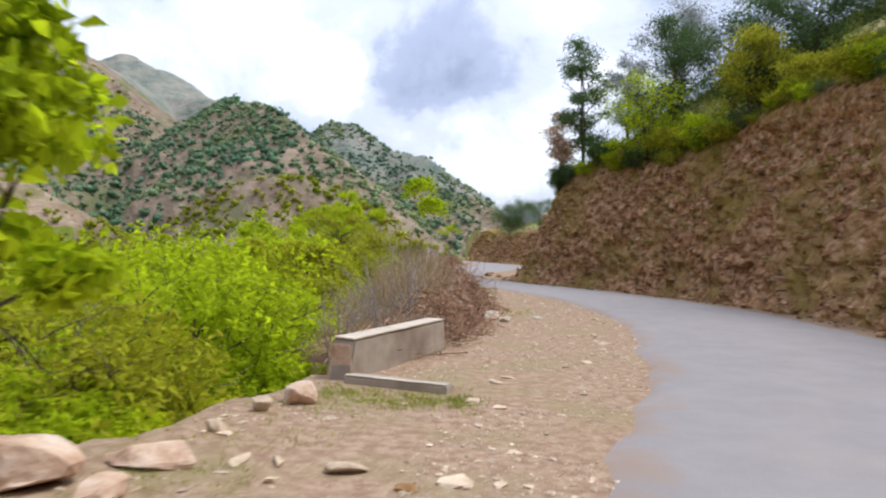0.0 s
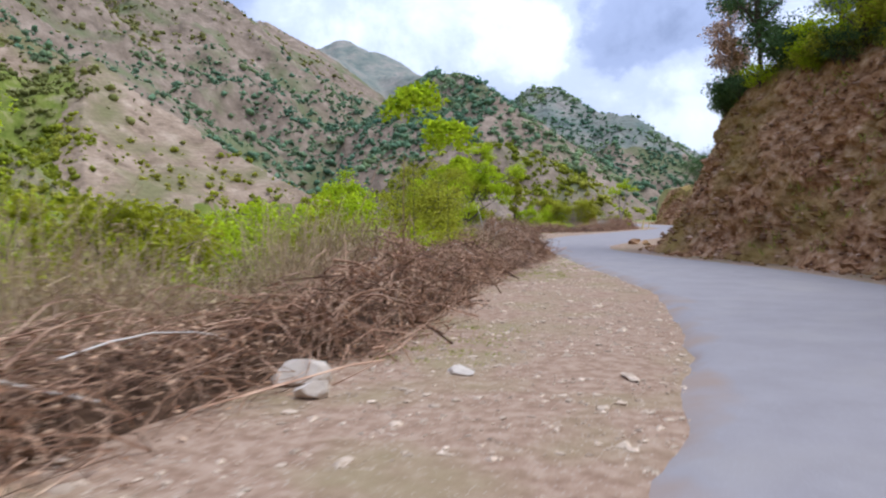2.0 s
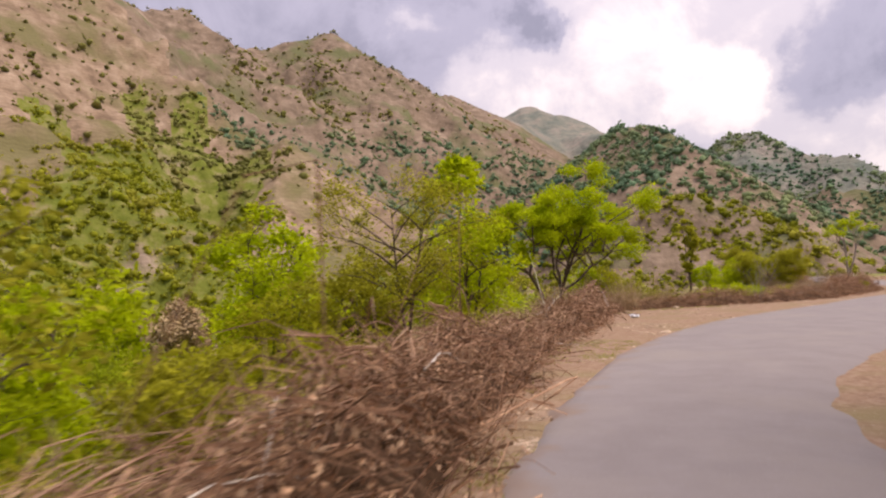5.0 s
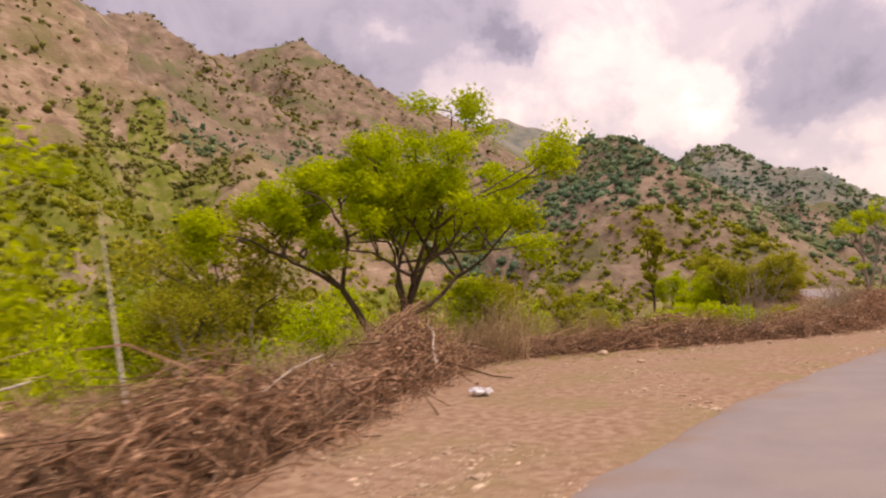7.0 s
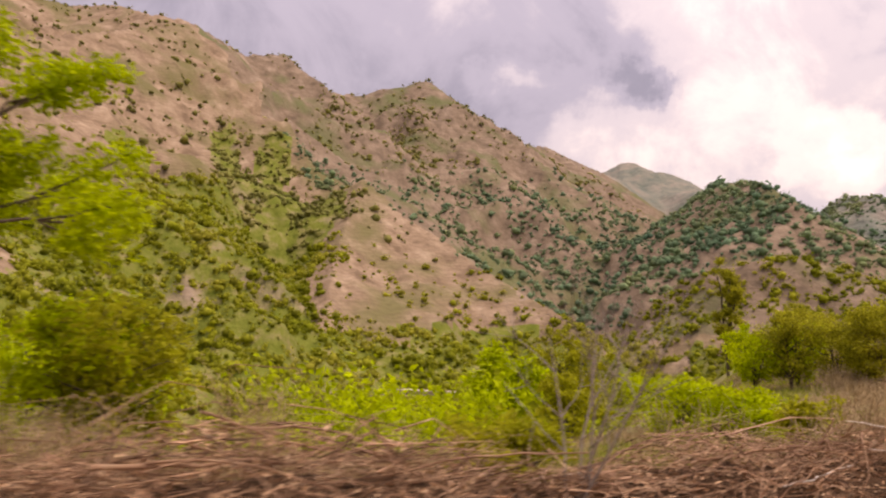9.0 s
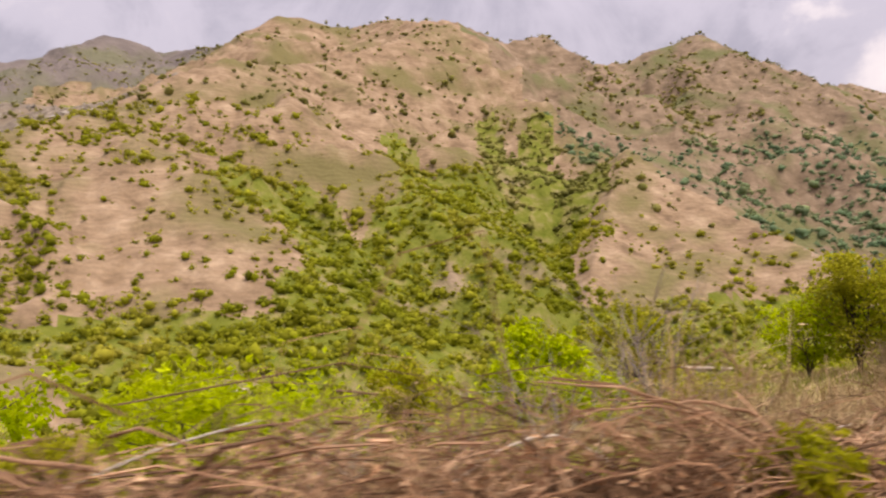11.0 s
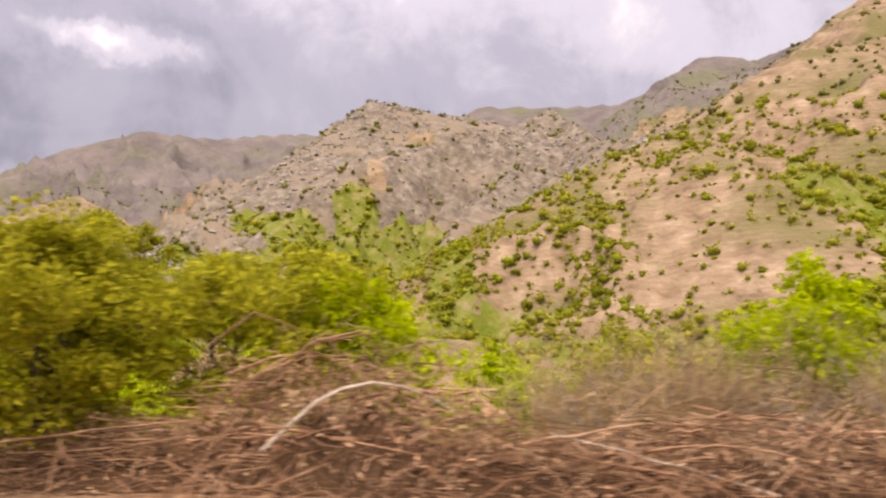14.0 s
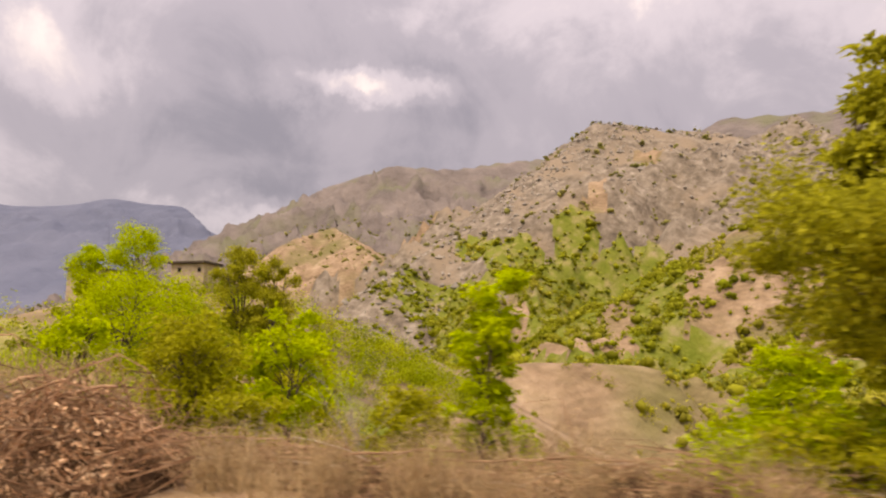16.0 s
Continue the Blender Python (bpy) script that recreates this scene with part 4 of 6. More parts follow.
crag = new("outcrops", mesh_from("outcrops", *lumps(rng, np.stack([p[:, 0], p[:, 1], ground(p[:, 0], p[:, 1])], -1), os_, 0.8, 0.35, tiny=True), M_OUTCROP))
tagged(crag, "grey rock outcrops on the crag", "rocks", kind="stuff")


# ---- trees and shrubs ----
def in_ball(rng, n):
    """Random places in a ball of radius one."""
    v = rng.normal(size=(n, 3))
    return v / np.linalg.norm(v, axis=1, keepdims=True) * rng.uniform(0, 1, (n, 1)) ** 0.45


def skeleton(rng, height, spread, stems, low, limbs, radius, lean):
    """Lines and radii of stems, limbs and twigs, and the twig ends."""
    lines, radii, ends = [], [], []
    k = 6
    for j in range(stems):
        turn = 2 * np.pi * (j + rng.uniform(0, 0.6)) / stems
        out = np.array([math.cos(turn), math.sin(turn), 0]) * (0.28 * spread if stems > 1 else 0.05 * spread) + np.array([lean[0], lean[1], 0])
        t = np.linspace(0, 1, k)[:, None]
        top = height * rng.uniform(0.82, 0.97)
        stem = out * t**1.3 + np.array([0, 0, top]) * t + np.cumsum(rng.normal(0, 0.025 * height, (k, 3)), 0) * np.array([1, 1, 0.2]) * t
        lines.append(stem)
        radii.append(radius * (1 - 0.85 * t[:, 0]) / (1 if stems == 1 else 1.4))
        for i in range(limbs):
            f = low + (0.97 - low) * (i + rng.uniform(0, 1)) / limbs
            start = np.array([np.interp(f, t[:, 0], stem[:, c]) for c in range(3)])
            a = 2.4 * i + rng.uniform(0, 1.2) + turn
            reach = spread * 0.5 * (0.45 + 0.75 * math.sin(math.pi * min(1, max(0.12, (f - low) / (1.04 - low))) ** 0.8)) * rng.uniform(0.75, 1.15)
            rise = height * rng.uniform(0.04, 0.16) + 0.25 * reach
            u = np.linspace(0, 1, k)[:, None]
            limb = start + np.array([math.cos(a) * reach, math.sin(a) * reach, 0]) * u + np.array([0, 0, rise]) * u**0.7 + np.cumsum(rng.normal(0, 0.03 * reach, (k, 3)), 0) * u
            lines.append(limb)
            radii.append(radius * (0.42 * (1 - f) + 0.16) * (1 - 0.8 * u[:, 0]))
            ends.append(limb[-1])
            for _ in range(3):
                g = rng.uniform(0.35, 0.95)
                s2 = np.array([np.interp(g, u[:, 0], limb[:, c]) for c in range(3)])
                dirn = rng.normal(size=3) * np.array([1, 1, 0.5]) + np.array([math.cos(a), math.sin(a), 0.5])
                dirn *= reach * rng.uniform(0.25, 0.5) / np.linalg.norm(dirn)
                twig = s2 + dirn * u + np.cumsum(rng.normal(0, 0.02 * reach, (k, 3)), 0) * u
                lines.append(twig)
                radii.append(radius * 0.1 * (1 - 0.7 * u[:, 0]))
                ends.append(twig[-1])
                ends.append(twig[3])
    return np.array(lines), np.array(radii), np.array(ends)


def tree(name, label, category, x, y, height, spread, leaf_mat, bark=None, stems=1, low=0.35, limbs=9, leaves=3000, leaf=0.12, clump=0.3, radius=None, lean=(0, 0), seed=0, z=None, group="", narrow=0.5, gather=0.42):
    r = np.random.default_rng(seed + 1000)
    base = new(name)
    base.location = (x, y, stand(x, y) - 0.08 if z is None else z)
    lines, radii, ends = skeleton(r, height, spread, stems, low, limbs, radius or 0.022 * height, lean)
    shrink = np.array([0.47 * spread / np.percentile(np.hypot(ends[:, 0] - lean[0], ends[:, 1] - lean[1]), 95)] * 2 + [(height - 0.5 * clump) / ends[:, 2].max()])
    shrink[:2] = np.minimum(shrink[:2], 1.0)
    lines, ends = lines * shrink, ends * shrink
    thick = radii[:, 0] > 0.14 * (radius or 0.022 * height)
    tv, tf = tubes(lines[thick], np.maximum(radii[thick], 0.004), 4)
    sv, sf = tubes(lines[~thick][:, [0, 2, 5]], np.maximum(radii[~thick][:, [0, 2, 5]], 0.004), 3)
    part("trunk", mesh_from("trunk", *join_arrays([(tv, tf), (sv, sf)]), bark or M_BARK, smooth=True), base)
    ends = ends[r.permutation(len(ends))[:max(10, int(gather * len(ends)))]]
    picks = r.integers(0, len(ends), leaves)
    size = clump * r.uniform(0.5, 1.3, len(ends))[picks]
    c = ends[picks] + in_ball(r, leaves) * size[:, None] * np.array([1.6, 1.6, 1.05])
    c[:, 2] = np.maximum(c[:, 2], 0.05)
    part("crown", mesh_from("crown", *leaf_quads(r, c, leaf, leaf * narrow), leaf_mat), base)
    return tagged(base, label, category, group)


LOOKS = {  # leaves, bark, label, stems, low, category
    "bright": (M_LEAF, M_BARK, "bright green leafy shrub on the slope below the road", 4, 0.12, "shrub"),
    "fresh": (M_LEAF, M_BARK, "fresh green bushy young tree below the road", 2, 0.15, "tree"),
    "yellow": (M_LEAF_YELLOW, M_BARK, "yellow-green leafy shrub among dry stalks", 5, 0.1, "shrub"),
    "olive": (M_LEAF_OLIVE, M_BARK, "olive green dense shrub on dry ground", 4, 0.12, "shrub"),
    "tan": (M_DRY_GRASS, M_BARK, "round pale tan bush in the valley", 5, 0.1, "shrub"),
    "dark": (M_LEAF_DARK, M_BARK, "dark green tree above the road cut", 2, 0.12, "tree"),
    "silver": (M_LEAF_SILVER, M_BARK, "silvery sparse tree on the hill crest", 2, 0.25, "tree"),
    "bare": (M_DEAD_LEAF, M_PALE_BARK, "thin reddish half-bare tree on the cut edge", 2, 0.2, "tree"),
}
planted = [0]


def plant(kind, x, y, height, spread):
    mat, bark, label, stems, low, category = LOOKS[kind]
    planted[0] += 1
    size = max(height, spread)
    off = float(to_line(np.array(x), np.array(y), ROAD_LEFT)[0])
    far = off > 22 and x < 0
    leaf = 0.36 if far else 0.13 if x > 0 else 1.35 * (0.06 + 0.008 * size + 0.002 * off)
    count = int((1.5 if kind in ("dark", "silver", "olive") and x > 0 else 1) * min(9000, (1900 if far else 2500) * (0.5 + 0.3 * size)))
    tree("tree" if category == "tree" else "shrub", label, category, x, y, height, spread, mat, bark, stems=stems, low=low, limbs=7 if stems > 2 else 11, leaves=count, leaf=leaf,
         clump=(0.16 if x > 0 else 0.115) * spread, radius=0.018 * height, seed=planted[0], gather=0.7 if far else 0.34, group="trees above the cut" if kind in ("dark", "silver", "bare") else "shrubs on the slope")


plant("bright", -6.6, 12.3, 6.1, 4.5)
plant("bright", -5.0, 10.9, 4.5, 3.5)
plant("bright", -4.5, 12.2, 4.2, 4.0)
plant("yellow", -4.8, 7.6, 3.0, 3.0)
plant("bright", -4.4, 14.3, 3.1, 3.0)
plant("bright", -5.1, 21.4, 3.0, 3.4)
plant("yellow", -4.3, 8.4, 1.9, 2.4)
plant("bright", -4.8, 7.0, 2.0, 2.6)
plant("bright", -4.4, 11.2, 2.3, 2.4)
plant("bright", -4.0, 6.9, 0.9, 1.8)
plant("bright", -4.0, 8.6, 1.0, 1.6)
plant("bright", -8.3, 18.1, 6.4, 4.5)
plant("bright", -8.8, 21.5, 7.5, 4.5)
plant("yellow", -5.2, 19.1, 3.8, 3.5)
plant("bright", -6.5, 25.1, 4.2, 3.5)
plant("bright", -6.2, 14.6, 4.6, 3.5)
plant("yellow", -7.1, 21.9, 5.8, 3.2)
plant("yellow", -5.7, 22.0, 4.5, 2.6)
plant("yellow", -5.3, 27.2, 3.3, 2.6)
plant("olive", -6.7, 37.7, 4.4, 3.0)
plant("bright", -8.4, 30.5, 5.1, 4.0)
plant("bright", -8.4, 32.4, 4.8, 4.0)
plant("bright", -11.0, 37.1, 7.4, 3.5)
plant("bright", -6.8, 35.7, 3.0, 3.0)
plant("bright", -13.5, 41.7, 6.9, 4.0)
plant("yellow", -4.5, 30.1, 1.9, 3.0)
plant("bright", -4.8, 28.8, 2.4, 3.0)
plant("bright", -4.7, 32.2, 1.5, 3.0)
plant("bright", -6.1, 30.4, 2.9, 3.0)
plant("bright", -12.7, 54.6, 4.2, 3.2)
plant("olive", -12.8, 49.7, 3.9, 3.0)
plant("yellow", -15.0, 49.8, 4.5, 5.0)
plant("yellow", -12.0, 52.5, 1.1, 1.6)
plant("yellow", -11.8, 54.1, 0.7, 1.4)
plant("bright", -17.8, 50.9, 7.7, 4.0)
plant("yellow", -6.1, 37.4, 1.9, 2.0)
plant("bright", -7.5, 38.9, 2.5, 2.4)
plant("olive", -6.9, 40.5, 1.8, 1.8)
plant("yellow", -8.7, 42.7, 2.3, 2.2)
plant("yellow", -8.2, 43.9, 1.8, 1.8)
plant("bright", -16.5, 71.1, 2.9, 2.4)
plant("bright", -27.1, 63.9, 5.3, 7.0)
plant("bright", -25.2, 73.1, 7.3, 5.0)
plant("bright", -29.4, 74.5, 9.0, 6.0)
plant("yellow", -15.9, 71.3, 2.9, 2.4)
plant("yellow", -9.6, 73.0, 1.0, 1.4)
plant("bright", -42.0, 98.8, 9.0, 9.0)
plant("bright", -54.7, 95.2, 9.0, 9.0)
plant("bright", -60.0, 96.2, 9.0, 10.0)
plant("bright", -15.0, 91.1, 0.6, 2.2)
plant("olive", -16.1, 94.4, 0.6, 3.0)
plant("bright", -28.6, 75.1, 9.0, 7.0)
plant("bright", -16.3, 90.7, 1.2, 2.4)
plant("bright", -30.5, 76.2, 9.0, 6.0)
plant("yellow", -18.6, 87.5, 3.7, 2.0)
plant("bright", -34.9, 67.5, 9.0, 11.0)
plant("tan", -40.7, 69.2, 9.0, 4.5)
plant("tan", -48.7, 68.1, 9.0, 5.0)
plant("yellow", -33.9, 73.6, 9.0, 4.0)
plant("bright", -78.9, 104.1, 9.0, 9.0)
plant("bright", -15.9, 105.5, 2.3, 1.6)
plant("bright", -17.9, 105.9, 3.4, 1.8)
plant("yellow", -19.0, 109.2, 3.0, 2.0)
plant("yellow", -18.6, 110.1, 2.6, 1.8)
plant("bright", -20.4, 108.0, 1.8, 1.4)
plant("bright", -21.2, 109.4, 3.5, 2.0)
plant("yellow", -18.7, 111.5, 1.4, 1.3)
plant("bright", -15.3, 99.9, 3.0, 2.5)
plant("olive", -15.2, 98.8, 3.6, 2.6)
plant("bright", -16.6, 98.6, 2.6, 2.2)
plant("olive", -13.4, 98.7, 3.1, 2.4)
plant("bright", -12.0, 82.0, 1.7, 2.2)
plant("bright", -10.8, 82.9, 1.2, 1.8)
plant("yellow", -9.0, 80.6, 1.1, 1.0)
plant("bright", -11.0, 85.6, 0.9, 1.2)
plant("yellow", -5.6, 85.4, 0.9, 0.9)
plant("bright", -7.8, 85.1, 0.6, 0.7)
plant("olive", -19.4, 63.9, 4.7, 4.5)
plant("bright", -20.9, 63.1, 2.8, 4.0)
plant("bright", -46.9, 41.9, 11.4, 14.0)
plant("bright", -29.0, 97.4, 9.0, 5.0)
plant("bright", -34.1, 96.8, 9.0, 5.0)
plant("bright", -39.4, 96.9, 9.0, 5.0)
plant("bright", -39.7, 101.0, 9.0, 4.0)
plant("yellow", -27.4, 101.4, 8.3, 4.0)
plant("bright", -59.9, 14.9, 13.3, 9.0)
plant("bright", -53.7, 12.3, 10.0, 6.0)
plant("olive", -62.9, 39.0, 14.0, 7.0)
plant("olive", -65.2, 42.9, 14.0, 6.0)
plant("bright", -30.0, 65.5, 9.0, 12.0)
plant("bright", -33.9, 86.9, 9.0, 10.0)
plant("bright", -26.1, 85.3, 9.0, 12.0)
plant("tan", -43.3, 83.8, 9.0, 5.0)
plant("tan", -47.9, 85.2, 9.0, 5.0)
plant("bright", -54.1, 66.9, 9.0, 6.0)
plant("fresh", -19.9, 115.9, 3.1, 1.1)
plant("bright", -21.2, 115.2, 1.1, 1.3)
plant("yellow", -19.5, 114.8, 1.5, 1.3)
plant("bright", -25.2, 118.5, 2.7, 1.5)
plant("yellow", -20.5, 120.5, 1.4, 2.0)
plant("bright", -20.3, 119.6, 1.1, 1.7)
plant("bright", -20.9, 120.0, 1.4, 1.8)
plant("bright", -21.0, 118.6, 0.7, 1.2)
plant("olive", -33.7, 45.7, 14.0, 5.0)
plant("olive", -26.5, 119.9, 9.0, 2.4)
plant("dark", 4.6, 43.3, 8.3, 3.4)
plant("bright", 7.4, 38.8, 5.1, 4.0)
plant("silver", 10.5, 44.8, 7.3, 4.5)
plant("silver", 8.1, 49.3, 7.9, 3.0)
plant("olive", 10.8, 33.3, 4.6, 3.0)
plant("bare", 3.6, 46.4, 5.4, 2.2)
plant("dark", 3.1, 111.5, 5.2, 6.0)
plant("dark", 1.1, 116.5, 5.4, 6.5)
plant("dark", 3.9, 44.3, 1.3, 2.4)
plant("dark", 5.7, 41.6, 1.4, 2.6)
plant("olive", 8.4, 37.6, 1.8, 2.6)
plant("bright", 9.4, 35.8, 2.0, 2.2)
plant("olive", 10.1, 34.0, 0.7, 1.8)
plant("dark", 5.4, 106.4, 5.6, 5.0)
plant("dark", 11.3, 34.2, 3.0, 2.6)
plant("dark", 8.3, 42.4, 3.4, 3.4)
plant("bright", 10.8, 35.7, 0.6, 2.2)
plant("dark", 13.8, 34.0, 5.6, 4.2)
plant("dark", 15.6, 31.0, 5.4, 4.6)
plant("dark", 15.2, 27.0, 5.0, 4.4)
plant("olive", 12.3, 30.6, 1.6, 2.4)
plant("olive", 12.6, 26.7, 1.4, 2.2)
plant("bright", 6.4, 40.5, 0.8, 2.0)
plant("dark", 3.7, 45.3, 1.1, 2.0)
plant("dark", 1.0, 113.7, 5.0, 5.0)
plant("olive", 6.9, 39.5, 0.8, 2.0)
plant("olive", 11.6, 30.9, 0.7, 1.6)
plant("bright", 12.8, 26.0, 1.5, 2.0)
plant("dark", 9.2, 41.0, 6.8, 4.4)
plant("dark", 11.6, 38.6, 6.2, 4.6)
plant("dark", 13.4, 36.4, 5.8, 4.4)

scrubby = [tree("shrub", "low olive shrub on the grassy hill", "shrub", 12 + i, 30 + 2 * i, 1.0 + 0.2 * i, 1.5 + 0.2 * i, (M_LEAF_OLIVE, M_LEAF, M_LEAF_DARK)[i], stems=5, low=0.1, limbs=6, leaves=1500, leaf=0.1, clump=0.25,
               radius=0.03, seed=600 + i, group="shrubs above the cut") for i in range(3)]
r = np.random.default_rng(61)
for i in range(70):
    j = int(r.integers(50, 465))
    c = cl[j] + outward[j] * (2.6 + 16 * r.uniform() ** 1.5)
    copy_thing(scrubby[i % 3], pose(c[0], c[1], stand(c[0], c[1]) - 0.1, 0, 0, r.uniform(0, 360)) @ Matrix.Scale(r.uniform(0.6, 1.3), 4))

tree("shrub", "large dense olive green bush beside the road", "shrub", -11.7, 97.45, 3.3, 2.7, M_LEAF_OLIVE, M_BARK, stems=4, low=0.15, limbs=10, leaves=20000, leaf=0.1, clump=0.34, radius=0.06, seed=503, gather=0.3)
tree("tree", "twiggy olive tree with dark trunk at the verge", "tree", -11.65, 50.2, 5.0, 4.8, M_LEAF_OLIVE, M_BARK, stems=2, low=0.22, limbs=12, leaves=8000, leaf=0.085, clump=0.4, radius=0.09, seed=504)
tree("shrub", "rounded olive green shrub below the bend", "shrub", -18.0, 61.9, 2.7, 2.4, M_LEAF_OLIVE, M_BARK, stems=5, low=0.1, limbs=9, leaves=9000, leaf=0.09, clump=0.33, radius=0.05, seed=505)
tree("tree", "overhanging young tree with broad bright leaves", "tree", -3.75, 4.75, 3.6, 2.2, M_LEAF, M_BARK, stems=2, low=0.4, limbs=8, leaves=2100, leaf=0.19, clump=0.22, radius=0.05, seed=506, narrow=0.7, gather=0.6)
tree("tree", "leaning dark tree rooted on the cut edge", "tree", 13.6, 25.5, 7.0, 6.5, M_LEAF_DARK, M_BARK, stems=1, low=0.5, limbs=9, leaves=5000, leaf=0.14, clump=0.5, radius=0.2, lean=(-2.6, 0.8), seed=507)
tree("tree", "dark bushy tree hanging over the verge", "tree", -21.9, 121.0, 4.6, 3.8, M_LEAF_OLIVE, M_BARK, stems=3, low=0.45, limbs=11, leaves=28000, leaf=0.1, clump=0.4, radius=0.08, seed=508)


def boughed(label, x, y, trunks, height, reach, depth, kids, rise, leaf_mat, bark, leaves, leaf, clump, radius, seed, lift=0.0):
    """A tree grown limb by limb. trunks: for each stem its points from the foot up to the fork, its girth, and the ways in which its boughs leave with their lengths."""
    r = np.random.default_rng(seed)
    base = new("tree")
    base.location = (x, y, float(ground(x, y)) - 0.08)
    lines, radii, tips = [], [], []
    u = np.linspace(0, 1, 6)[:, None]

    def grow(start, way, length, thick, left):
        sag = np.cumsum(r.normal(0, 0.035 * length, (6, 3)), 0) * u
        line = start + way * length * u + np.array([0, 0, rise * length]) * u**2 + sag
        lines.append(line)
        radii.append(thick * (1 - 0.4 * u[:, 0]))
        if left == 0:
            tips.extend([line[-1], line[3], line[4]])
            return
        onward = line[-1] - line[-2]
        onward /= np.linalg.norm(onward)
        for i in range(kids if r.uniform() < 0.6 else kids - 1):
            aside = r.normal(size=3) * np.array([1, 1, 0.55])
            d = onward * 0.75 + aside / np.linalg.norm(aside) * 0.75 + np.array([0, 0, lift])
            grow(line[-1] if i == 0 else line[4] * 0.6 + line[-1] * 0.4, d / np.linalg.norm(d), length * r.uniform(0.62, 0.85), thick * 0.62, left - 1)

    for points, girth, ways in trunks:
        foot = smooth_line(points, 0.2)
        foot = foot[np.linspace(0, len(foot) - 1, 6).astype(int)]
        lines.append(foot)
        radii.append(radius * girth * np.linspace(1.2, 0.75, 6))
        for way, length in ways:
            way = np.array(way, float)
            grow(foot[-1], way / np.linalg.norm(way), length, radius * girth * 0.6, depth if length > 0.4 else 0)
    lines, radii, tips = np.array(lines), np.array(radii), np.array(tips)
    fork = max(p[-1][2] for p, _, _ in trunks)
    fit = np.array([reach / np.percentile(np.hypot(tips[:, 0], tips[:, 1]), 96)] * 2 + [(height - fork) / (np.percentile(tips[:, 2], 98) - fork)])

    def settle(p):
        q = p.copy()
        share = np.clip((p[..., 2] - 0.6 * fork) / (0.8 * fork), 0, 1)[..., None]
        q[..., :2] = p[..., :2] * (1 - share + share * fit[:2])
        q[..., 2] = np.where(p[..., 2] > fork, fork + (p[..., 2] - fork) * fit[2], p[..., 2])
        return q

    lines, tips = settle(lines), settle(tips)
    part("trunk", mesh_from("trunk", *tubes(lines, np.maximum(radii, 0.006), 6), bark, smooth=True), base)
    picks = r.integers(0, len(tips), leaves)
    size = clump * r.uniform(0.5, 1.35, len(tips))[picks]
    c = tips[picks] + in_ball(r, leaves) * size[:, None] * np.array([1.7, 1.7, 0.9])
    part("crown", mesh_from("crown", *leaf_quads(r, c, leaf, leaf * 0.45), leaf_mat), base)
    return tagged(base, label, "tree")


for i in range(34):
    j = int(r.integers(190, 400))
    c = cl[j] + outward[j] * r.uniform(2.0, 2.7)
    copy_thing(scrubby[(0, 2, 2, 1)[i % 4]], pose(c[0], c[1], stand(c[0], c[1]) - 0.15, 0, 0, r.uniform(0, 360)) @ Matrix.Scale(r.uniform(0.5, 0.95), 4))

# a forked trunk and, close beside it, a second one that leans along the road
boughed("spreading green tree with a forked dark trunk by the road bend", -15.85, 66.55,
        [([(0, 0, 0), (0.02, 0.05, 0.7), (0.10, 0.16, 1.35)], 1.0, [((0.75, 0.85, 0.65), 1.9), ((0.25, 0.3, 1.0), 2.3), ((0.15, 0.2, 1.0), 2.7), ((-0.25, 0.1, 1.0), 1.8), ((-0.7, 0.6, 0.9), 1.7), ((0.5, -0.5, 0.9), 1.7)]),
         ([(-0.22, -0.34, 0), (-0.45, -0.75, 1.2), (-0.75, -1.3, 2.2)], 0.85, [((-0.6, -0.95, 0.75), 1.7), ((0.1, -0.1, 1.0), 1.5), ((-0.7, -0.2, 0.8), 1.5)])],
        7.0, 4.7, 3, 3, 0.08, M_LEAF, M_BARK, 60000, 0.125, 0.30, 0.125, 901)
boughed("slim forked tree with a pale trunk and sparse bright leaves", -6.85, 91.15,
        [([(0, 0, 0), (0.0, -0.03, 0.7), (0.0, -0.04, 1.2), (-0.1, -0.03, 2.0), (-0.12, 0.0, 2.7)], 1.0, [((-0.5, -0.5, 0.8), 0.8), ((-0.3, 0.6, 0.8), 0.8), ((0.05, 0.0, 1.0), 0.9)]),
         ([(0.0, -0.04, 1.15), (0.16, 0.0, 1.7), (0.36, 0.03, 2.3), (0.46, 0.05, 2.9)], 0.75, [((0.4, 0.6, 0.8), 0.8), ((0.3, -0.5, 0.9), 0.8), ((0.1, 0.1, 1.0), 0.9)]),
         ([(-0.05, -0.04, 1.6), (-0.12, -0.3, 1.85), (-0.2, -0.62, 2.1)], 0.2, [((-0.3, -0.6, 0.25), 0.3), ((0.1, -0.5, 0.6), 0.3)]),
         ([(-0.08, -0.03, 1.9), (-0.1, 0.2, 2.1), (-0.15, 0.5, 2.25)], 0.2, [((-0.2, 0.7, 0.3), 0.3), ((0.2, 0.5, 0.6), 0.25)]),
         ([(-0.08, -0.03, 2.1), (-0.3, -0.5, 2.4), (-0.4, -0.8, 2.5)], 0.2, [((-0.2, -0.6, 0.3), 0.3)])],
        5.2, 1.45, 2, 3, 0.1, M_LEAF, M_PALE_BARK, 4600, 0.1, 0.14, 0.085, 902, lift=0.12)


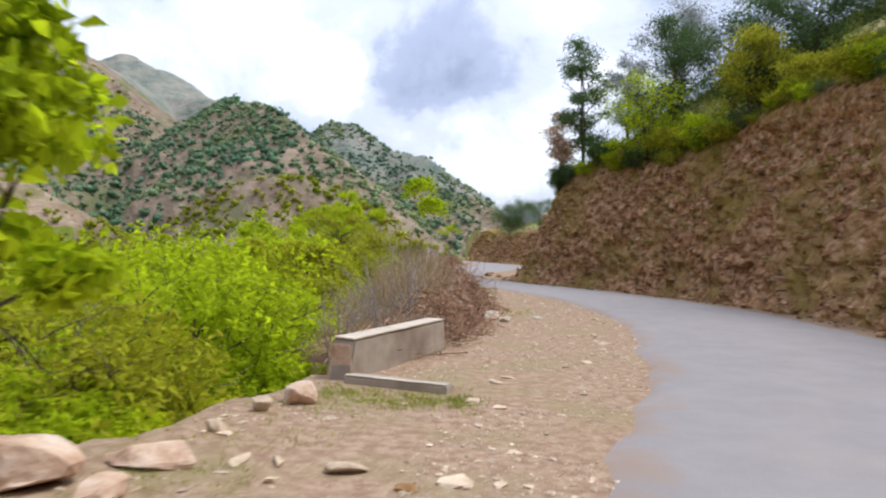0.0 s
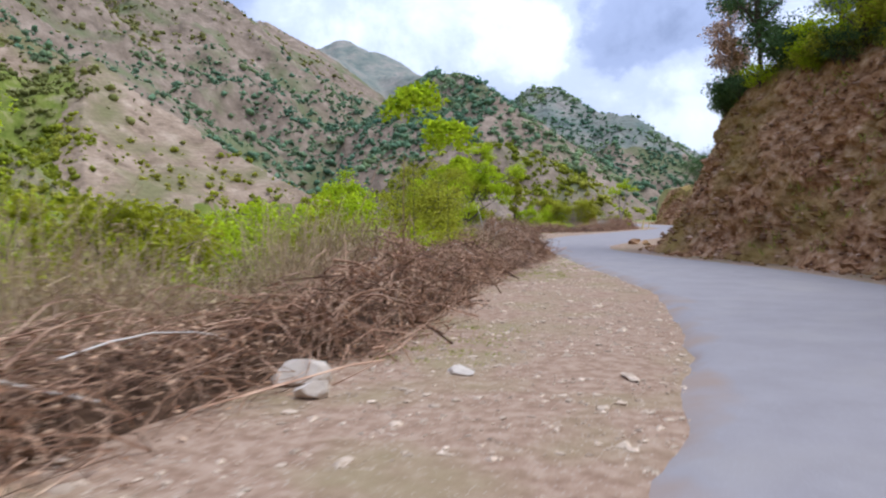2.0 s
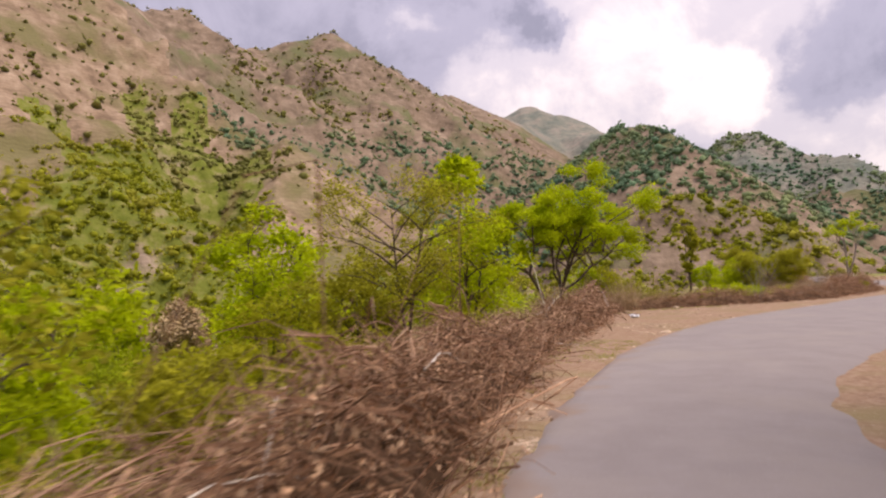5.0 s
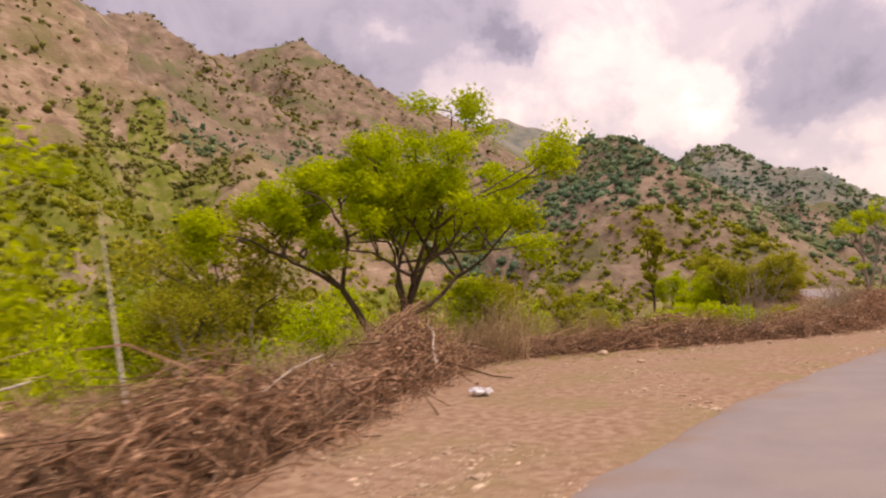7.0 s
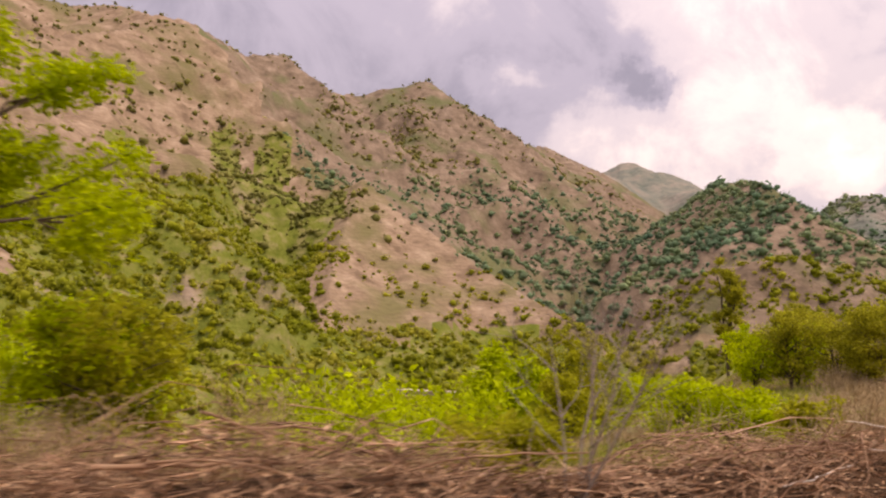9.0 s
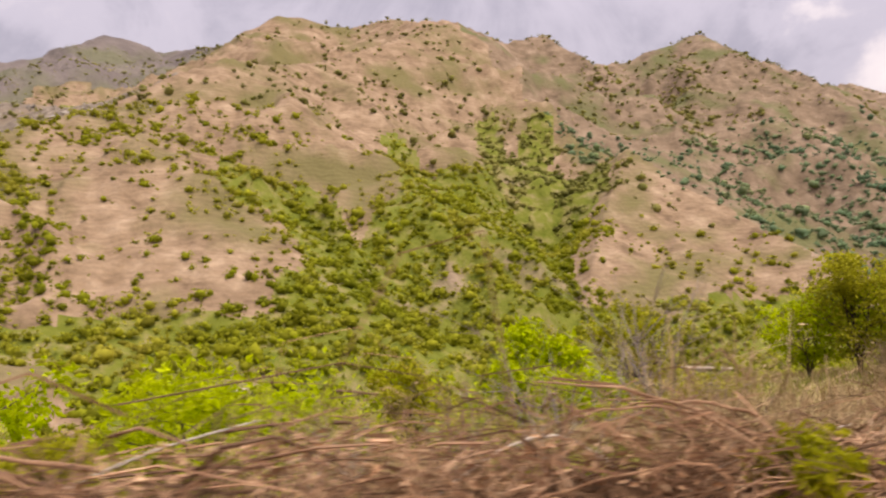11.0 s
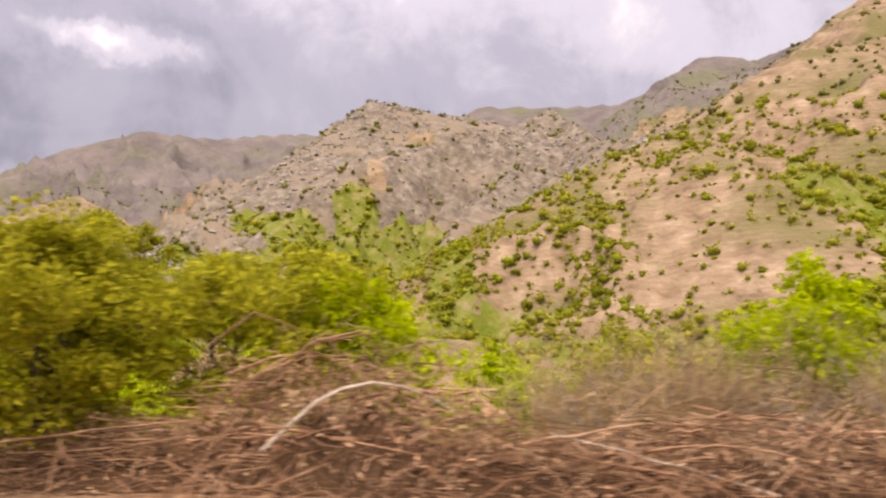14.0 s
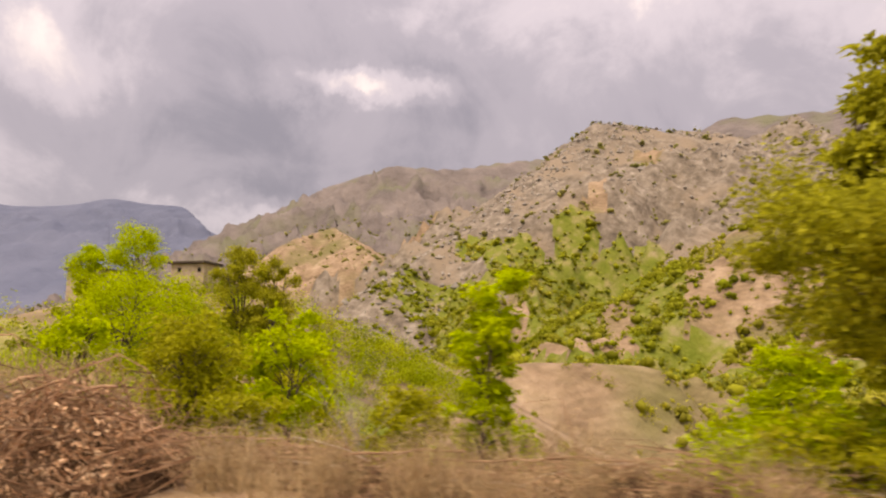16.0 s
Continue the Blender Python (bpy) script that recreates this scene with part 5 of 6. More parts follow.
def sapling(x, y, height, seed):
    """A thin bare stem with one tuft of palm-like drooping leaves at its tip."""
    r = np.random.default_rng(seed)
    base = new("sapling")
    base.location = (x, y, float(ground(x, y)) - 0.05)
    t = np.linspace(0, 1, 7)[:, None]
    h = height - base.location.z
    stem = np.array([0, 0, h]) * t + np.cumsum(r.normal(0, 0.04, (7, 3)), 0) * np.array([1, 1, 0])
    part("stem", mesh_from("stem", *tubes([stem], [0.008 * (1.2 - t[:, 0])], 5), M_BARK, smooth=True), base)
    rays = []
    for i in range(26):
        a, e = 2.4 * i, r.uniform(-0.35, 0.8)
        u = np.linspace(0, 1, 14)[:, None]
        ray = stem[-1] + np.array([math.cos(a) * math.cos(e), math.sin(a) * math.cos(e), math.sin(e)]) * u * r.uniform(0.4, 0.8) - np.array([0, 0, 0.42]) * u**2.2
        rays.append(ray[2:] + r.normal(0, 0.02, (12, 3)))
    c = np.repeat(np.concatenate(rays), 3, axis=0)
    part("leaf_tuft", mesh_from("leaf_tuft", *leaf_quads(r, c, 0.17, 0.075), M_LEAF), base)
    return tagged(base, "thin sapling with a tuft of bright drooping leaves", "sapling", "saplings along the verge")


sapling(-3.24, 27.8, 4.35, 1)
sapling(-2.8, 29.0, 3.7, 2)
sapling(-10.8, 51.45, 4.6, 3)
sapling(-11.6, 52.2, 4.2, 4)

# the bare white stick
stick = new("dead_sapling")
stick.location = (-10.54, 55.6, 0.1)
t = np.linspace(0, 1, 9)[:, None]
line = np.array([-0.7, 0.12, 2.5]) * t + np.array([[0, 0, 0]] + [[0.02 * math.sin(4 * v), 0.015 * math.cos(5 * v), 0] for v in t[1:, 0]])
part("stem", mesh_from("stem", *tubes([line], [0.022 * (1.15 - t[:, 0])], 6), M_PALE_STICK, smooth=True), stick)
tagged(stick, "bare bleached upright stem standing in the brush", "dead stem")


# ---- the brush line: heaps of cut, dead branches ----
def brush_pile(seed, length=3.0, high=0.85, deep=1.5, leafy=1300):
    r = np.random.default_rng(seed)
    base = new("brush_pile")

    def crest(u, v):
        return high * np.clip(1 - (2 * u / length) ** 2 * 0.45 - np.abs(2 * v / deep) ** 1.7, 0.04, 1)

    # inner heap, coloured dark as the shade in the gaps between twigs
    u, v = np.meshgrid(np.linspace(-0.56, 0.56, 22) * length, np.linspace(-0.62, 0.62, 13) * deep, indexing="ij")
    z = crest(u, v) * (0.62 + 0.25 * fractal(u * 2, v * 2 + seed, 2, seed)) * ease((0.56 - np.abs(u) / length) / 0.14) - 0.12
    part("mound", mesh_from("mound", np.stack([u, v, z], -1).reshape(-1, 3), grid_faces(*u.shape), M_BRUSH_SHADE, smooth=False), base, "inner heap coloured dark as the shade between twigs")
    # twigs lying all ways, most along the heap
    n, k = 760, 4
    cu, cv2 = r.uniform(-0.52, 0.52, n) * length, np.clip(r.normal(0, 0.3, n), -0.6, 0.6) * deep
    cz = crest(cu, cv2) * r.uniform(0.35, 1.08, n)
    ang = r.normal(0, 0.75, n)
    tilt = r.normal(0.05, 0.28, n)
    half = r.uniform(0.2, 0.9, n) * 0.5 * r.choice([1, 1, 1.8], n)
    t = np.linspace(-1, 1, k)[None, :, None]
    way = np.stack([np.cos(ang) * np.cos(tilt), np.sin(ang) * np.cos(tilt), np.sin(tilt)], -1)[:, None]
    bend = r.normal(0, 0.24, (n, 1, 3)) * half[:, None, None] * (1 - t**2) * 2 + np.cumsum(r.normal(0, 0.02, (n, k, 3)), 1)
    lines = np.stack([cu, cv2, cz], -1)[:, None] + way * t * half[:, None, None] + bend
    lines[..., 2] = np.maximum(lines[..., 2], 0.01)
    rad = r.choice([0.003, 0.005, 0.008, 0.013], n, p=[0.42, 0.35, 0.17, 0.06])[:, None] * np.linspace(1.2, 0.6, k)[None]
    part("tangle", mesh_from("tangle", *tubes(lines, rad, 3), M_DEAD), base)["kind"] = "stuff"
    # dead leaves still on the twigs
    m = leafy
    lu, lv = r.uniform(-0.5, 0.5, m) * length, r.normal(0, 0.26, m) * deep
    lc = np.stack([lu, lv, crest(lu, lv) * r.uniform(0.5, 1.05, m)], -1)
    part("dead_leaves", mesh_from("dead_leaves", *leaf_quads(r, lc, 0.075, 0.035), M_DEAD_LEAF), base, "curled brown dead leaves")["kind"] = "stuff"
    # a few long bare branches
    for _ in range(5):
        a, h2 = r.normal(0, 0.4), r.uniform(0.5, 1.1)
        u2 = np.linspace(-1, 1, 9)[:, None]
        start = np.array([r.uniform(-0.3, 0.3) * length, r.normal(0, 0.2) * deep, 0])
        ln = start + np.array([math.cos(a), math.sin(a), 0]) * u2 * h2 + np.cumsum(r.normal(0, 0.035, (9, 3)), 0)
        ln[:, 2] = crest(ln[:, 0], ln[:, 1]) * 0.95 + 0.05 * r.normal() + 0.12 * (u2[:, 0] * r.normal()) + 0.06
        ln[:, 2] = np.maximum(np.polyval(np.polyfit(u2[:, 0], ln[:, 2], 2), u2[:, 0]) + r.normal(0, 0.008, 9), 0.02)
        part("branch", mesh_from("branch", *tubes([ln], [np.linspace(0.015, 0.005, 9)], 5), M_PALE_STICK if r.uniform() < 0.12 else M_DEAD, smooth=True), base, "long bare branch")
    return tagged(base, "heap of dead brown brushwood along the road edge", "brush pile", "brush piles along the road")


masters = [brush_pile(200 + i, 3.0 + 0.25 * (i % 3), 0.8 + 0.1 * (i % 4)) for i in range(7)]
leafy = [brush_pile(220 + i, 3.0, 0.9, 1.6, 5200) for i in range(2)]
leafy[0].matrix_basis = pose(-13.3, 109.9, -0.03, 0, 0, 112) @ Matrix.Diagonal((0.9, 1.2, 1.45, 1))
leafy[1].matrix_basis = pose(-14.0, 111.4, -0.03, 0, 0, 118) @ Matrix.Diagonal((0.9, 1.25, 1.75, 1))
copy_thing(leafy[0], pose(-15.2, 113.4, -0.03, 0, 0, 300) @ Matrix.Diagonal((0.9, 1.1, 0.95, 1)))
bseg = np.concatenate([[0], np.cumsum(np.linalg.norm(np.diff(BRUSH, axis=0), axis=1))])
b0 = float(np.interp(11.5, BRUSH[:60, 1], bseg[:60]))
b1 = b0 + 126.0
at_s, used = b0 + 0.9, 0
while at_s < b1:
    p = np.array([np.interp(at_s, bseg, BRUSH[:, k]) for k in range(2)])
    q = np.array([np.interp(at_s + 0.6, bseg, BRUSH[:, k]) for k in range(2)])
    heading = math.degrees(math.atan2(*(q - p)[::-1]))
    left = np.array([-(q - p)[1], (q - p)[0]]) / np.linalg.norm(q - p)
    tall = 0.95 + 0.25 * math.sin(at_s * 0.9) + 0.2 * math.sin(at_s * 0.37)
    if p[1] > 101:
        tall *= 0.95 if p[1] < 103 else 0.75 if p[1] < 113 else 0.62 if p[1] < 117 else 0.35
    wide = 1.0
    if 63 < p[1] < 76:
        tall *= 0.75
    if 78 < p[1] < 101:
        tall *= 1.1 if p[1] < 86 else 0.78 if p[1] < 93 else 0.74
    c = p + left * (0.75 + 0.1 * math.sin(at_s))
    m = pose(c[0], c[1], float(ground(*(p - left * 0.3))) - 0.02, 0, 0, heading + 180 * (used % 2)) @ Matrix.Diagonal((1, wide, tall, 1))
    if used < len(masters):
        masters[used].matrix_basis = m
    else:
        copy_thing(masters[(used * 3 + used // 7) % 7], m)
    used += 1
    at_s += 2.15


def dead_branch(a, b, radius, mat, seed):
    """One long crooked branch lying across the heaps."""
    r = np.random.default_rng(seed)
    t = np.linspace(0, 1, 13)[:, None]
    line = np.array(a) * (1 - t) + np.array(b) * t + np.cumsum(r.normal(0, 0.022, (13, 3)), 0) * np.sin(np.pi * t)
    base = new("dead_branch")
    part("stem", mesh_from("stem", *tubes([line], [radius * np.linspace(1.1, 0.6, 13)], 7), mat, smooth=True), base)
    for i in range(3):
        s = line[3 + 3 * i]
        d = r.normal(size=3) * np.array([0.3, 0.3, 0.15]) + (np.array(b) - np.array(a)) * 0.08
        u = np.linspace(0, 1, 6)[:, None]
        part("twig", mesh_from("twig", *tubes([s + d * u + np.cumsum(r.normal(0, 0.012, (6, 3)), 0) * u], [radius * np.linspace(0.45, 0.15, 6)], 5), mat, smooth=True), base)
    tagged(base, "long crooked dead branch lying on the brush", "branch", "long branches on the brush")


r = np.random.default_rng(88)
for i in range(22):
    at_s = b0 + 50 + 3.0 * i + r.uniform(-0.8, 0.8)
    p = np.array([np.interp(at_s, bseg, BRUSH[:, k]) for k in range(2)])
    q = np.array([np.interp(at_s + 2.4, bseg, BRUSH[:, k]) for k in range(2)])
    left = np.array([-(q - p)[1], (q - p)[0]]) / np.linalg.norm(q - p)
    high = 0.5 if p[1] < 93 or p[1] > 103 else 0.62
    a, b = p + left * r.uniform(0.2, 0.6), q + left * r.uniform(0.5, 1.1)
    dead_branch((a[0], a[1], high * r.uniform(0.6, 1.0)), (b[0], b[1], high * r.uniform(0.9, 1.1)), r.uniform(0.011, 0.021), M_DEAD, 700 + i)


dead_branch((-6.8, 88.1, 0.86), (-6.9, 90.9, 0.92), 0.024, M_DEAD, 741)
dead_branch((-6.6, 87.7, 0.80), (-6.7, 91.2, 0.84), 0.02, M_DEAD, 742)
dead_branch((-8.2, 91.9, 0.64), (-8.45, 93.2, 0.78), 0.04, M_PALE_STICK, 743)
dead_branch((-7.6, 91.0, 0.72), (-8.6, 94.6, 0.74), 0.026, M_DEAD, 744)


# upright dry stalks and bare shrubs behind the brush
def dry_shrub(seed, high):
    r = np.random.default_rng(seed)
    base = new("dry_shrub")
    n, k = 60, 5
    t = np.linspace(0, 1, k)[None, :, None]
    foot = np.concatenate([r.normal(0, 0.3, (n, 2)), np.zeros((n, 1))], 1)[:, None]
    lean = np.concatenate([r.normal(0, 0.3, (n, 2)), r.uniform(0.55, 1.0, (n, 1)) * high], 1)[:, None]
    lines = foot + lean * t + np.cumsum(r.normal(0, 0.025, (n, k, 3)), 1)
    pick = r.integers(0, n, 150)
    f = r.integers(1, k - 1, 150)
    s = lines[pick, f][:, None]
    d = r.normal(size=(150, 1, 3)) * np.array([0.22, 0.22, 0.12]) + np.array([0, 0, 0.18])
    t3 = np.linspace(0, 1, 3)[None, :, None]
    side = s + d * high * 0.9 * t3 + np.cumsum(r.normal(0, 0.015, (150, 3, 3)), 1)
    part("culm", mesh_from("culm", *tubes(lines, np.linspace(0.009, 0.003, k)[None] * r.uniform(0.6, 1.6, (n, 1)), 3), M_DRY_GRASS), base)["kind"] = "stuff"
    part("twig_spray", mesh_from("twig_spray", *tubes(side, np.linspace(0.004, 0.002, 3)[None] + np.zeros((150, 1)), 3), M_DRY_GRASS), base)["kind"] = "stuff"
    c = side[:, -1][r.integers(0, 150, 420)] + r.normal(0, 0.05, (420, 3))
    part("dry_leaves", mesh_from("dry_leaves", *leaf_quads(r, c, 0.05, 0.02), M_DRY_GRASS), base)["kind"] = "stuff"
    return tagged(base, "tall dry pale grass and bare twigs", "dry shrub", "dry shrubs behind the brush")


dry = [dry_shrub(300 + i, 1.3 + 0.2 * i) for i in range(5)]
r = np.random.default_rng(77)
used = 0
patches = r.uniform(66, 112, 9)
for i in range(165):
    at_s = b0 + 1.0 + (r.uniform(0, 15) if i < 50 else r.uniform(14, 118) if i < 110 else patches[i % 9] + r.normal(0, 0.9))
    p = np.array([np.interp(at_s, bseg, BRUSH[:, k]) for k in range(2)])
    q = np.array([np.interp(at_s + 0.6, bseg, BRUSH[:, k]) for k in range(2)])
    left = np.array([-(q - p)[1], (q - p)[0]]) / np.linalg.norm(q - p)
    c = p + left * r.uniform(1.4, 3.6 if i < 110 else 2.4)
    tall = r.uniform(0.7, 1.15) * (1.0 if i < 50 else 0.6 if i < 110 else 0.68)
    m = pose(c[0], c[1], float(ground(c[0], c[1])) - 0.05, 0, 0, r.uniform(0, 360)) @ Matrix.Diagonal((1, 1, tall, 1))
    if used < len(dry):
        dry[used].matrix_basis = m
    else:
        copy_thing(dry[used % 5], m)
    used += 1

copy_thing(dry[0], pose(-14.6, 103.7, float(ground(-14.6, 103.7)) - 0.05, 0, 0, 0))
copy_thing(dry[1], pose(-14.7, 104.3, float(ground(-14.7, 104.3)) - 0.05, 0, 0, 37))
copy_thing(dry[2], pose(-15.3, 104.7, float(ground(-15.3, 104.7)) - 0.05, 0, 0, 74))
copy_thing(dry[3], pose(-15.5, 105.5, float(ground(-15.5, 105.5)) - 0.05, 0, 0, 111))
copy_thing(dry[4], pose(-16.4, 107.2, float(ground(-16.4, 107.2)) - 0.05, 0, 0, 148))
copy_thing(dry[0], pose(-16.3, 107.7, float(ground(-16.3, 107.7)) - 0.05, 0, 0, 185))
copy_thing(dry[1], pose(-16.8, 108.0, float(ground(-16.8, 108.0)) - 0.05, 0, 0, 222))
copy_thing(dry[2], pose(-9.2, 83.2, float(ground(-9.2, 83.2)) - 0.05, 0, 0, 259))
copy_thing(dry[3], pose(-8.2, 84.5, float(ground(-8.2, 84.5)) - 0.05, 0, 0, 296))
copy_thing(dry[4], pose(-7.1, 86.0, float(ground(-7.1, 86.0)) - 0.05, 0, 0, 333))
copy_thing(dry[0], pose(-14.2, 104.3, float(ground(-14.2, 104.3)) - 0.05, 0, 0, 370))
copy_thing(dry[1], pose(-14.9, 104.8, float(ground(-14.9, 104.8)) - 0.05, 0, 0, 407))
copy_thing(dry[2], pose(-15.3, 105.0, float(ground(-15.3, 105.0)) - 0.05, 0, 0, 444))
copy_thing(dry[3], pose(-17.0, 106.5, float(ground(-17.0, 106.5)) - 0.05, 0, 0, 481))
for i in range(22):
    c = np.array([-13.2, 63.0]) * (1 - i / 21) + np.array([-13.4, 71.0]) * (i / 21) + r.normal(0, 0.7, 2)
    copy_thing(dry[i % 5], pose(c[0], c[1], float(ground(c[0], c[1])) - 0.05, 0, 0, r.uniform(0, 360)) @ Matrix.Scale(r.uniform(0.6, 0.95), 4))
for i in range(20):
    c = np.array([-16.0, 114.2]) * (1 - i / 19) + np.array([-19.4, 120.2]) * (i / 19) + r.normal(0, 0.4, 2)
    copy_thing(dry[i % 5], pose(c[0], c[1], float(ground(c[0], c[1])) - 0.05, 0, 0, r.uniform(0, 360)) @ Matrix.Scale(r.uniform(0.42, 0.62), 4))
for i in range(26):
    c = np.array([-13.9, 103.0]) * (1 - i / 25) + np.array([-17.4, 109.6]) * (i / 25) + r.normal(0, 0.35, 2)
    copy_thing(dry[i % 5], pose(c[0], c[1], float(ground(c[0], c[1])) - 0.05, 0, 0, r.uniform(0, 360)) @ Matrix.Scale(r.uniform(0.9, 1.25), 4))


def bare_shrub(seed, high):
    """A leafless shrub: a few crooked stems that rise from one foot and fork twice."""
    r = np.random.default_rng(seed)
    base = new("bare_shrub")
    u = np.linspace(0, 1, 6)[:, None]
    for _ in range(5):
        a, lean = r.uniform(0, 2 * math.pi), r.uniform(0.1, 0.42)
        top = np.array([math.cos(a) * lean, math.sin(a) * lean, r.uniform(0.7, 1.0)]) * high
        stem = r.normal(0, 0.06, 3) * np.array([1, 1, 0]) + top * u + np.cumsum(r.normal(0, 0.025 * high, (6, 3)), 0) * u
        lines, radii = [stem], [np.linspace(0.015, 0.006, 6)]
        for f in (2, 3, 3, 4):
            d = top * 0.35 + r.normal(0, 0.2, 3) * high * np.array([1, 1, 0.5])
            twig = stem[f] + d * u + np.cumsum(r.normal(0, 0.015 * high, (6, 3)), 0) * u
            lines.append(twig)
            radii.append(np.linspace(0.007, 0.002, 6))
            for _ in range(3):
                e = d * 0.4 + r.normal(0, 0.12, 3) * high
                lines.append(twig[3] + e * u)
                radii.append(np.linspace(0.004, 0.0015, 6))
        part("stem", mesh_from("stem", *tubes(lines, radii, 5), M_PALE_BARK, smooth=True), base)
    return tagged(base, "bare pale leafless shrub standing in the brush", "bare shrub", "bare shrubs behind the brush")


bare = [bare_shrub(340 + i, 1.25 + 0.2 * i) for i in range(4)]
spots = [(-2.4, 10.4), (-1.9, 11.3), (-2.0, 12.7), (-1.6, 13.6), (-2.3, 14.6), (-9.6, 46.5), (-10.9, 57.0), (-8.4, 72.4), (-7.6, 82.6), (-7.9, 83.8), (-7.2, 84.6), (-7.6, 86.1), (-8.1, 87.4), (-7.4, 90.0),
         (-13.6, 103.6), (-14.3, 104.3), (-14.1, 105.1), (-14.9, 105.6), (-14.8, 106.4), (-15.5, 107.0), (-15.3, 107.8), (-16.2, 108.5), (-17.2, 113.9), (-18.0, 115.6)]
for i, (x, y) in enumerate(spots):
    m = pose(x, y, float(ground(x, y)) - 0.05, 0, 0, r.uniform(0, 360)) @ Matrix.Scale(r.uniform(0.8, 1.1) * (0.7 if y > 112 else 1.0), 4)
    if i < len(bare):
        bare[i].matrix_basis = m
    else:
        copy_thing(bare[i % 4], m)


# ---- the parapet and its footing ----
def block(name, corners, z0, z1, batter, mat, bevel=0.02, rough=0.008, seed=0, cuts=5):
    """An upright slab on four ground corners, its foot wider by batter, with worn edges."""
    bm = bmesh.new()
    c = [Vector((*p, 0)) for p in corners]
    mid = sum(c, Vector()) / 4
    low = [bm.verts.new((p + (p - mid).normalized() * batter) + Vector((0, 0, z0))) for p in c]
    top = [bm.verts.new(p + Vector((0, 0, z1))) for p in c]
    bm.faces.new(low[::-1])
    bm.faces.new(top)
    for i in range(4):
        bm.faces.new((low[i], low[(i + 1) % 4], top[(i + 1) % 4], top[i]))
    bmesh.ops.recalc_face_normals(bm, faces=bm.faces)
    bmesh.ops.bevel(bm, geom=list(bm.edges), offset=bevel, segments=2, affect="EDGES")
    bmesh.ops.subdivide_edges(bm, edges=[e for e in bm.edges if e.calc_length() > 0.25], cuts=cuts, use_grid_fill=True)
    for v in bm.verts:
        v.co += noise.noise_vector(v.co * 3 + Vector((seed, 0, 0))) * rough
    return bm_mesh(name, bm, mat)


wall = new("parapet_wall")
a, b = Vector((-1.87, 9.22)), Vector((-0.95, 12.4))
n = Vector((-(b - a).y, (b - a).x)).normalized() * 0.32
part("body", block("body", [a, b, b + n, a + n], -0.5, 0.5, 0.16, M_CONCRETE, 0.03, 0.012, seed=3), wall)
part("coping", block("coping", [a + n * 0.01, b + n * 0.01, b + n * 0.99, a + n * 0.99], 0.503, 0.525, 0.0, M_CONCRETE_TOP, 0.01, 0.009, 4), wall, "pale worn concrete coping")
ea, eb = a - (b - a).normalized() * 0.05, a - (b - a).normalized() * 0.015
part("end_stone", block("end_stone", [ea + n * 0.1, eb + n * 0.1, eb + n * 0.92, ea + n * 0.92], -0.4, 0.44, 0.13, M_ORANGE, 0.02, 0.02, 8), wall, "brown broken stone end of the wall")
fa, fb = Vector((-1.95, 8.98)), Vector((-0.62, 8.62))
m = Vector((-(fb - fa).y, (fb - fa).x)).normalized() * 0.3
part("footing", block("footing", [fa, fb, fb + m, fa + m], -0.3, 0.075, 0.03, M_CONCRETE, seed=5), wall, "low broken concrete footing")
part("footing_top", block("footing_top", [fa + m * 0.04, fb + m * 0.04, fb + m * 0.3, fa + m * 0.3], 0.078, 0.092, 0.0, M_CONCRETE_TOP, 0.006, 0.004, 6), wall, "pale broken edge")
tagged(wall, "short grey concrete parapet wall at the drop", "parapet wall")


# ---- stones ----
def stone(x, y, sx, sy, sz, mat, seed, label="pale broken stone lying on the gravel", name="stone"):
    r = np.random.default_rng(seed)
    v, f = ICO3_V.copy(), ICO3_F
    for _ in range(14):                      # knock flat faces into it
        d = r.normal(size=3)
        d /= np.linalg.norm(d)
        h = v @ d
        lim = r.uniform(0.42, 0.76)
        v = v - np.maximum(h - lim, 0)[:, None] * d
    v = v * np.array([sx, sy, sz]) + np.array([0, 0, sz * 0.35])
    v *= 1 + 0.02 * r.normal(size=(len(v), 1))
    ob = new(name, mesh_from(name, v, f, mat))
    ob.matrix_basis = pose(x, y, float(ground(x, y)), r.uniform(-8, 8), r.uniform(-8, 8), r.uniform(0, 360))
    return tagged(ob, label, "stone", "stones on the verge")


stone(-3.35, 4.7, 0.52, 0.42, 0.33, M_ORANGE, 1, "large orange weathered boulder at the drop", "boulder")
stone(-2.55, 5.35, 0.45, 0.3, 0.14, M_ORANGE, 2, "orange weathered rock at the drop", "boulder")
stone(-2.6, 4.55, 0.3, 0.2, 0.12, M_ORANGE, 3, "orange weathered rock at the drop", "boulder")
stone(-2.2, 7.75, 0.26, 0.2, 0.25, M_ORANGE, 4, "orange weathered rock beside the wall end", "boulder")
stone(-2.45, 7.3, 0.16, 0.12, 0.12, M_STONE, 5)
stone(-2.56, 6.4, 0.13, 0.1, 0.12, M_STONE, 6)
stone(-1.1, 5.5, 0.22, 0.13, 0.07, M_STONE, 7)
stone(-2.0, 5.55, 0.17, 0.08, 0.04, M_STONE, 8)
stone(-1.7, 5.56, 0.12, 0.06, 0.04, M_STONE, 9)
stone(-1.62, 5.13, 0.08, 0.06, 0.03, M_STONE, 10)
stone(-0.63, 5.14, 0.12, 0.09, 0.05, M_CUT, 11, "brown clod of earth on the gravel", "clod")
stone(-0.01, 9.56, 0.14, 0.09, 0.035, M_STONE, 12)
stone(0.13, 10.0, 0.13, 0.07, 0.03, M_STONE, 13)
stone(1.42, 11.76, 0.12, 0.08, 0.03, M_STONE, 14)
stone(-0.1, 11.2, 0.16, 0.1, 0.05, M_ORANGE, 15)
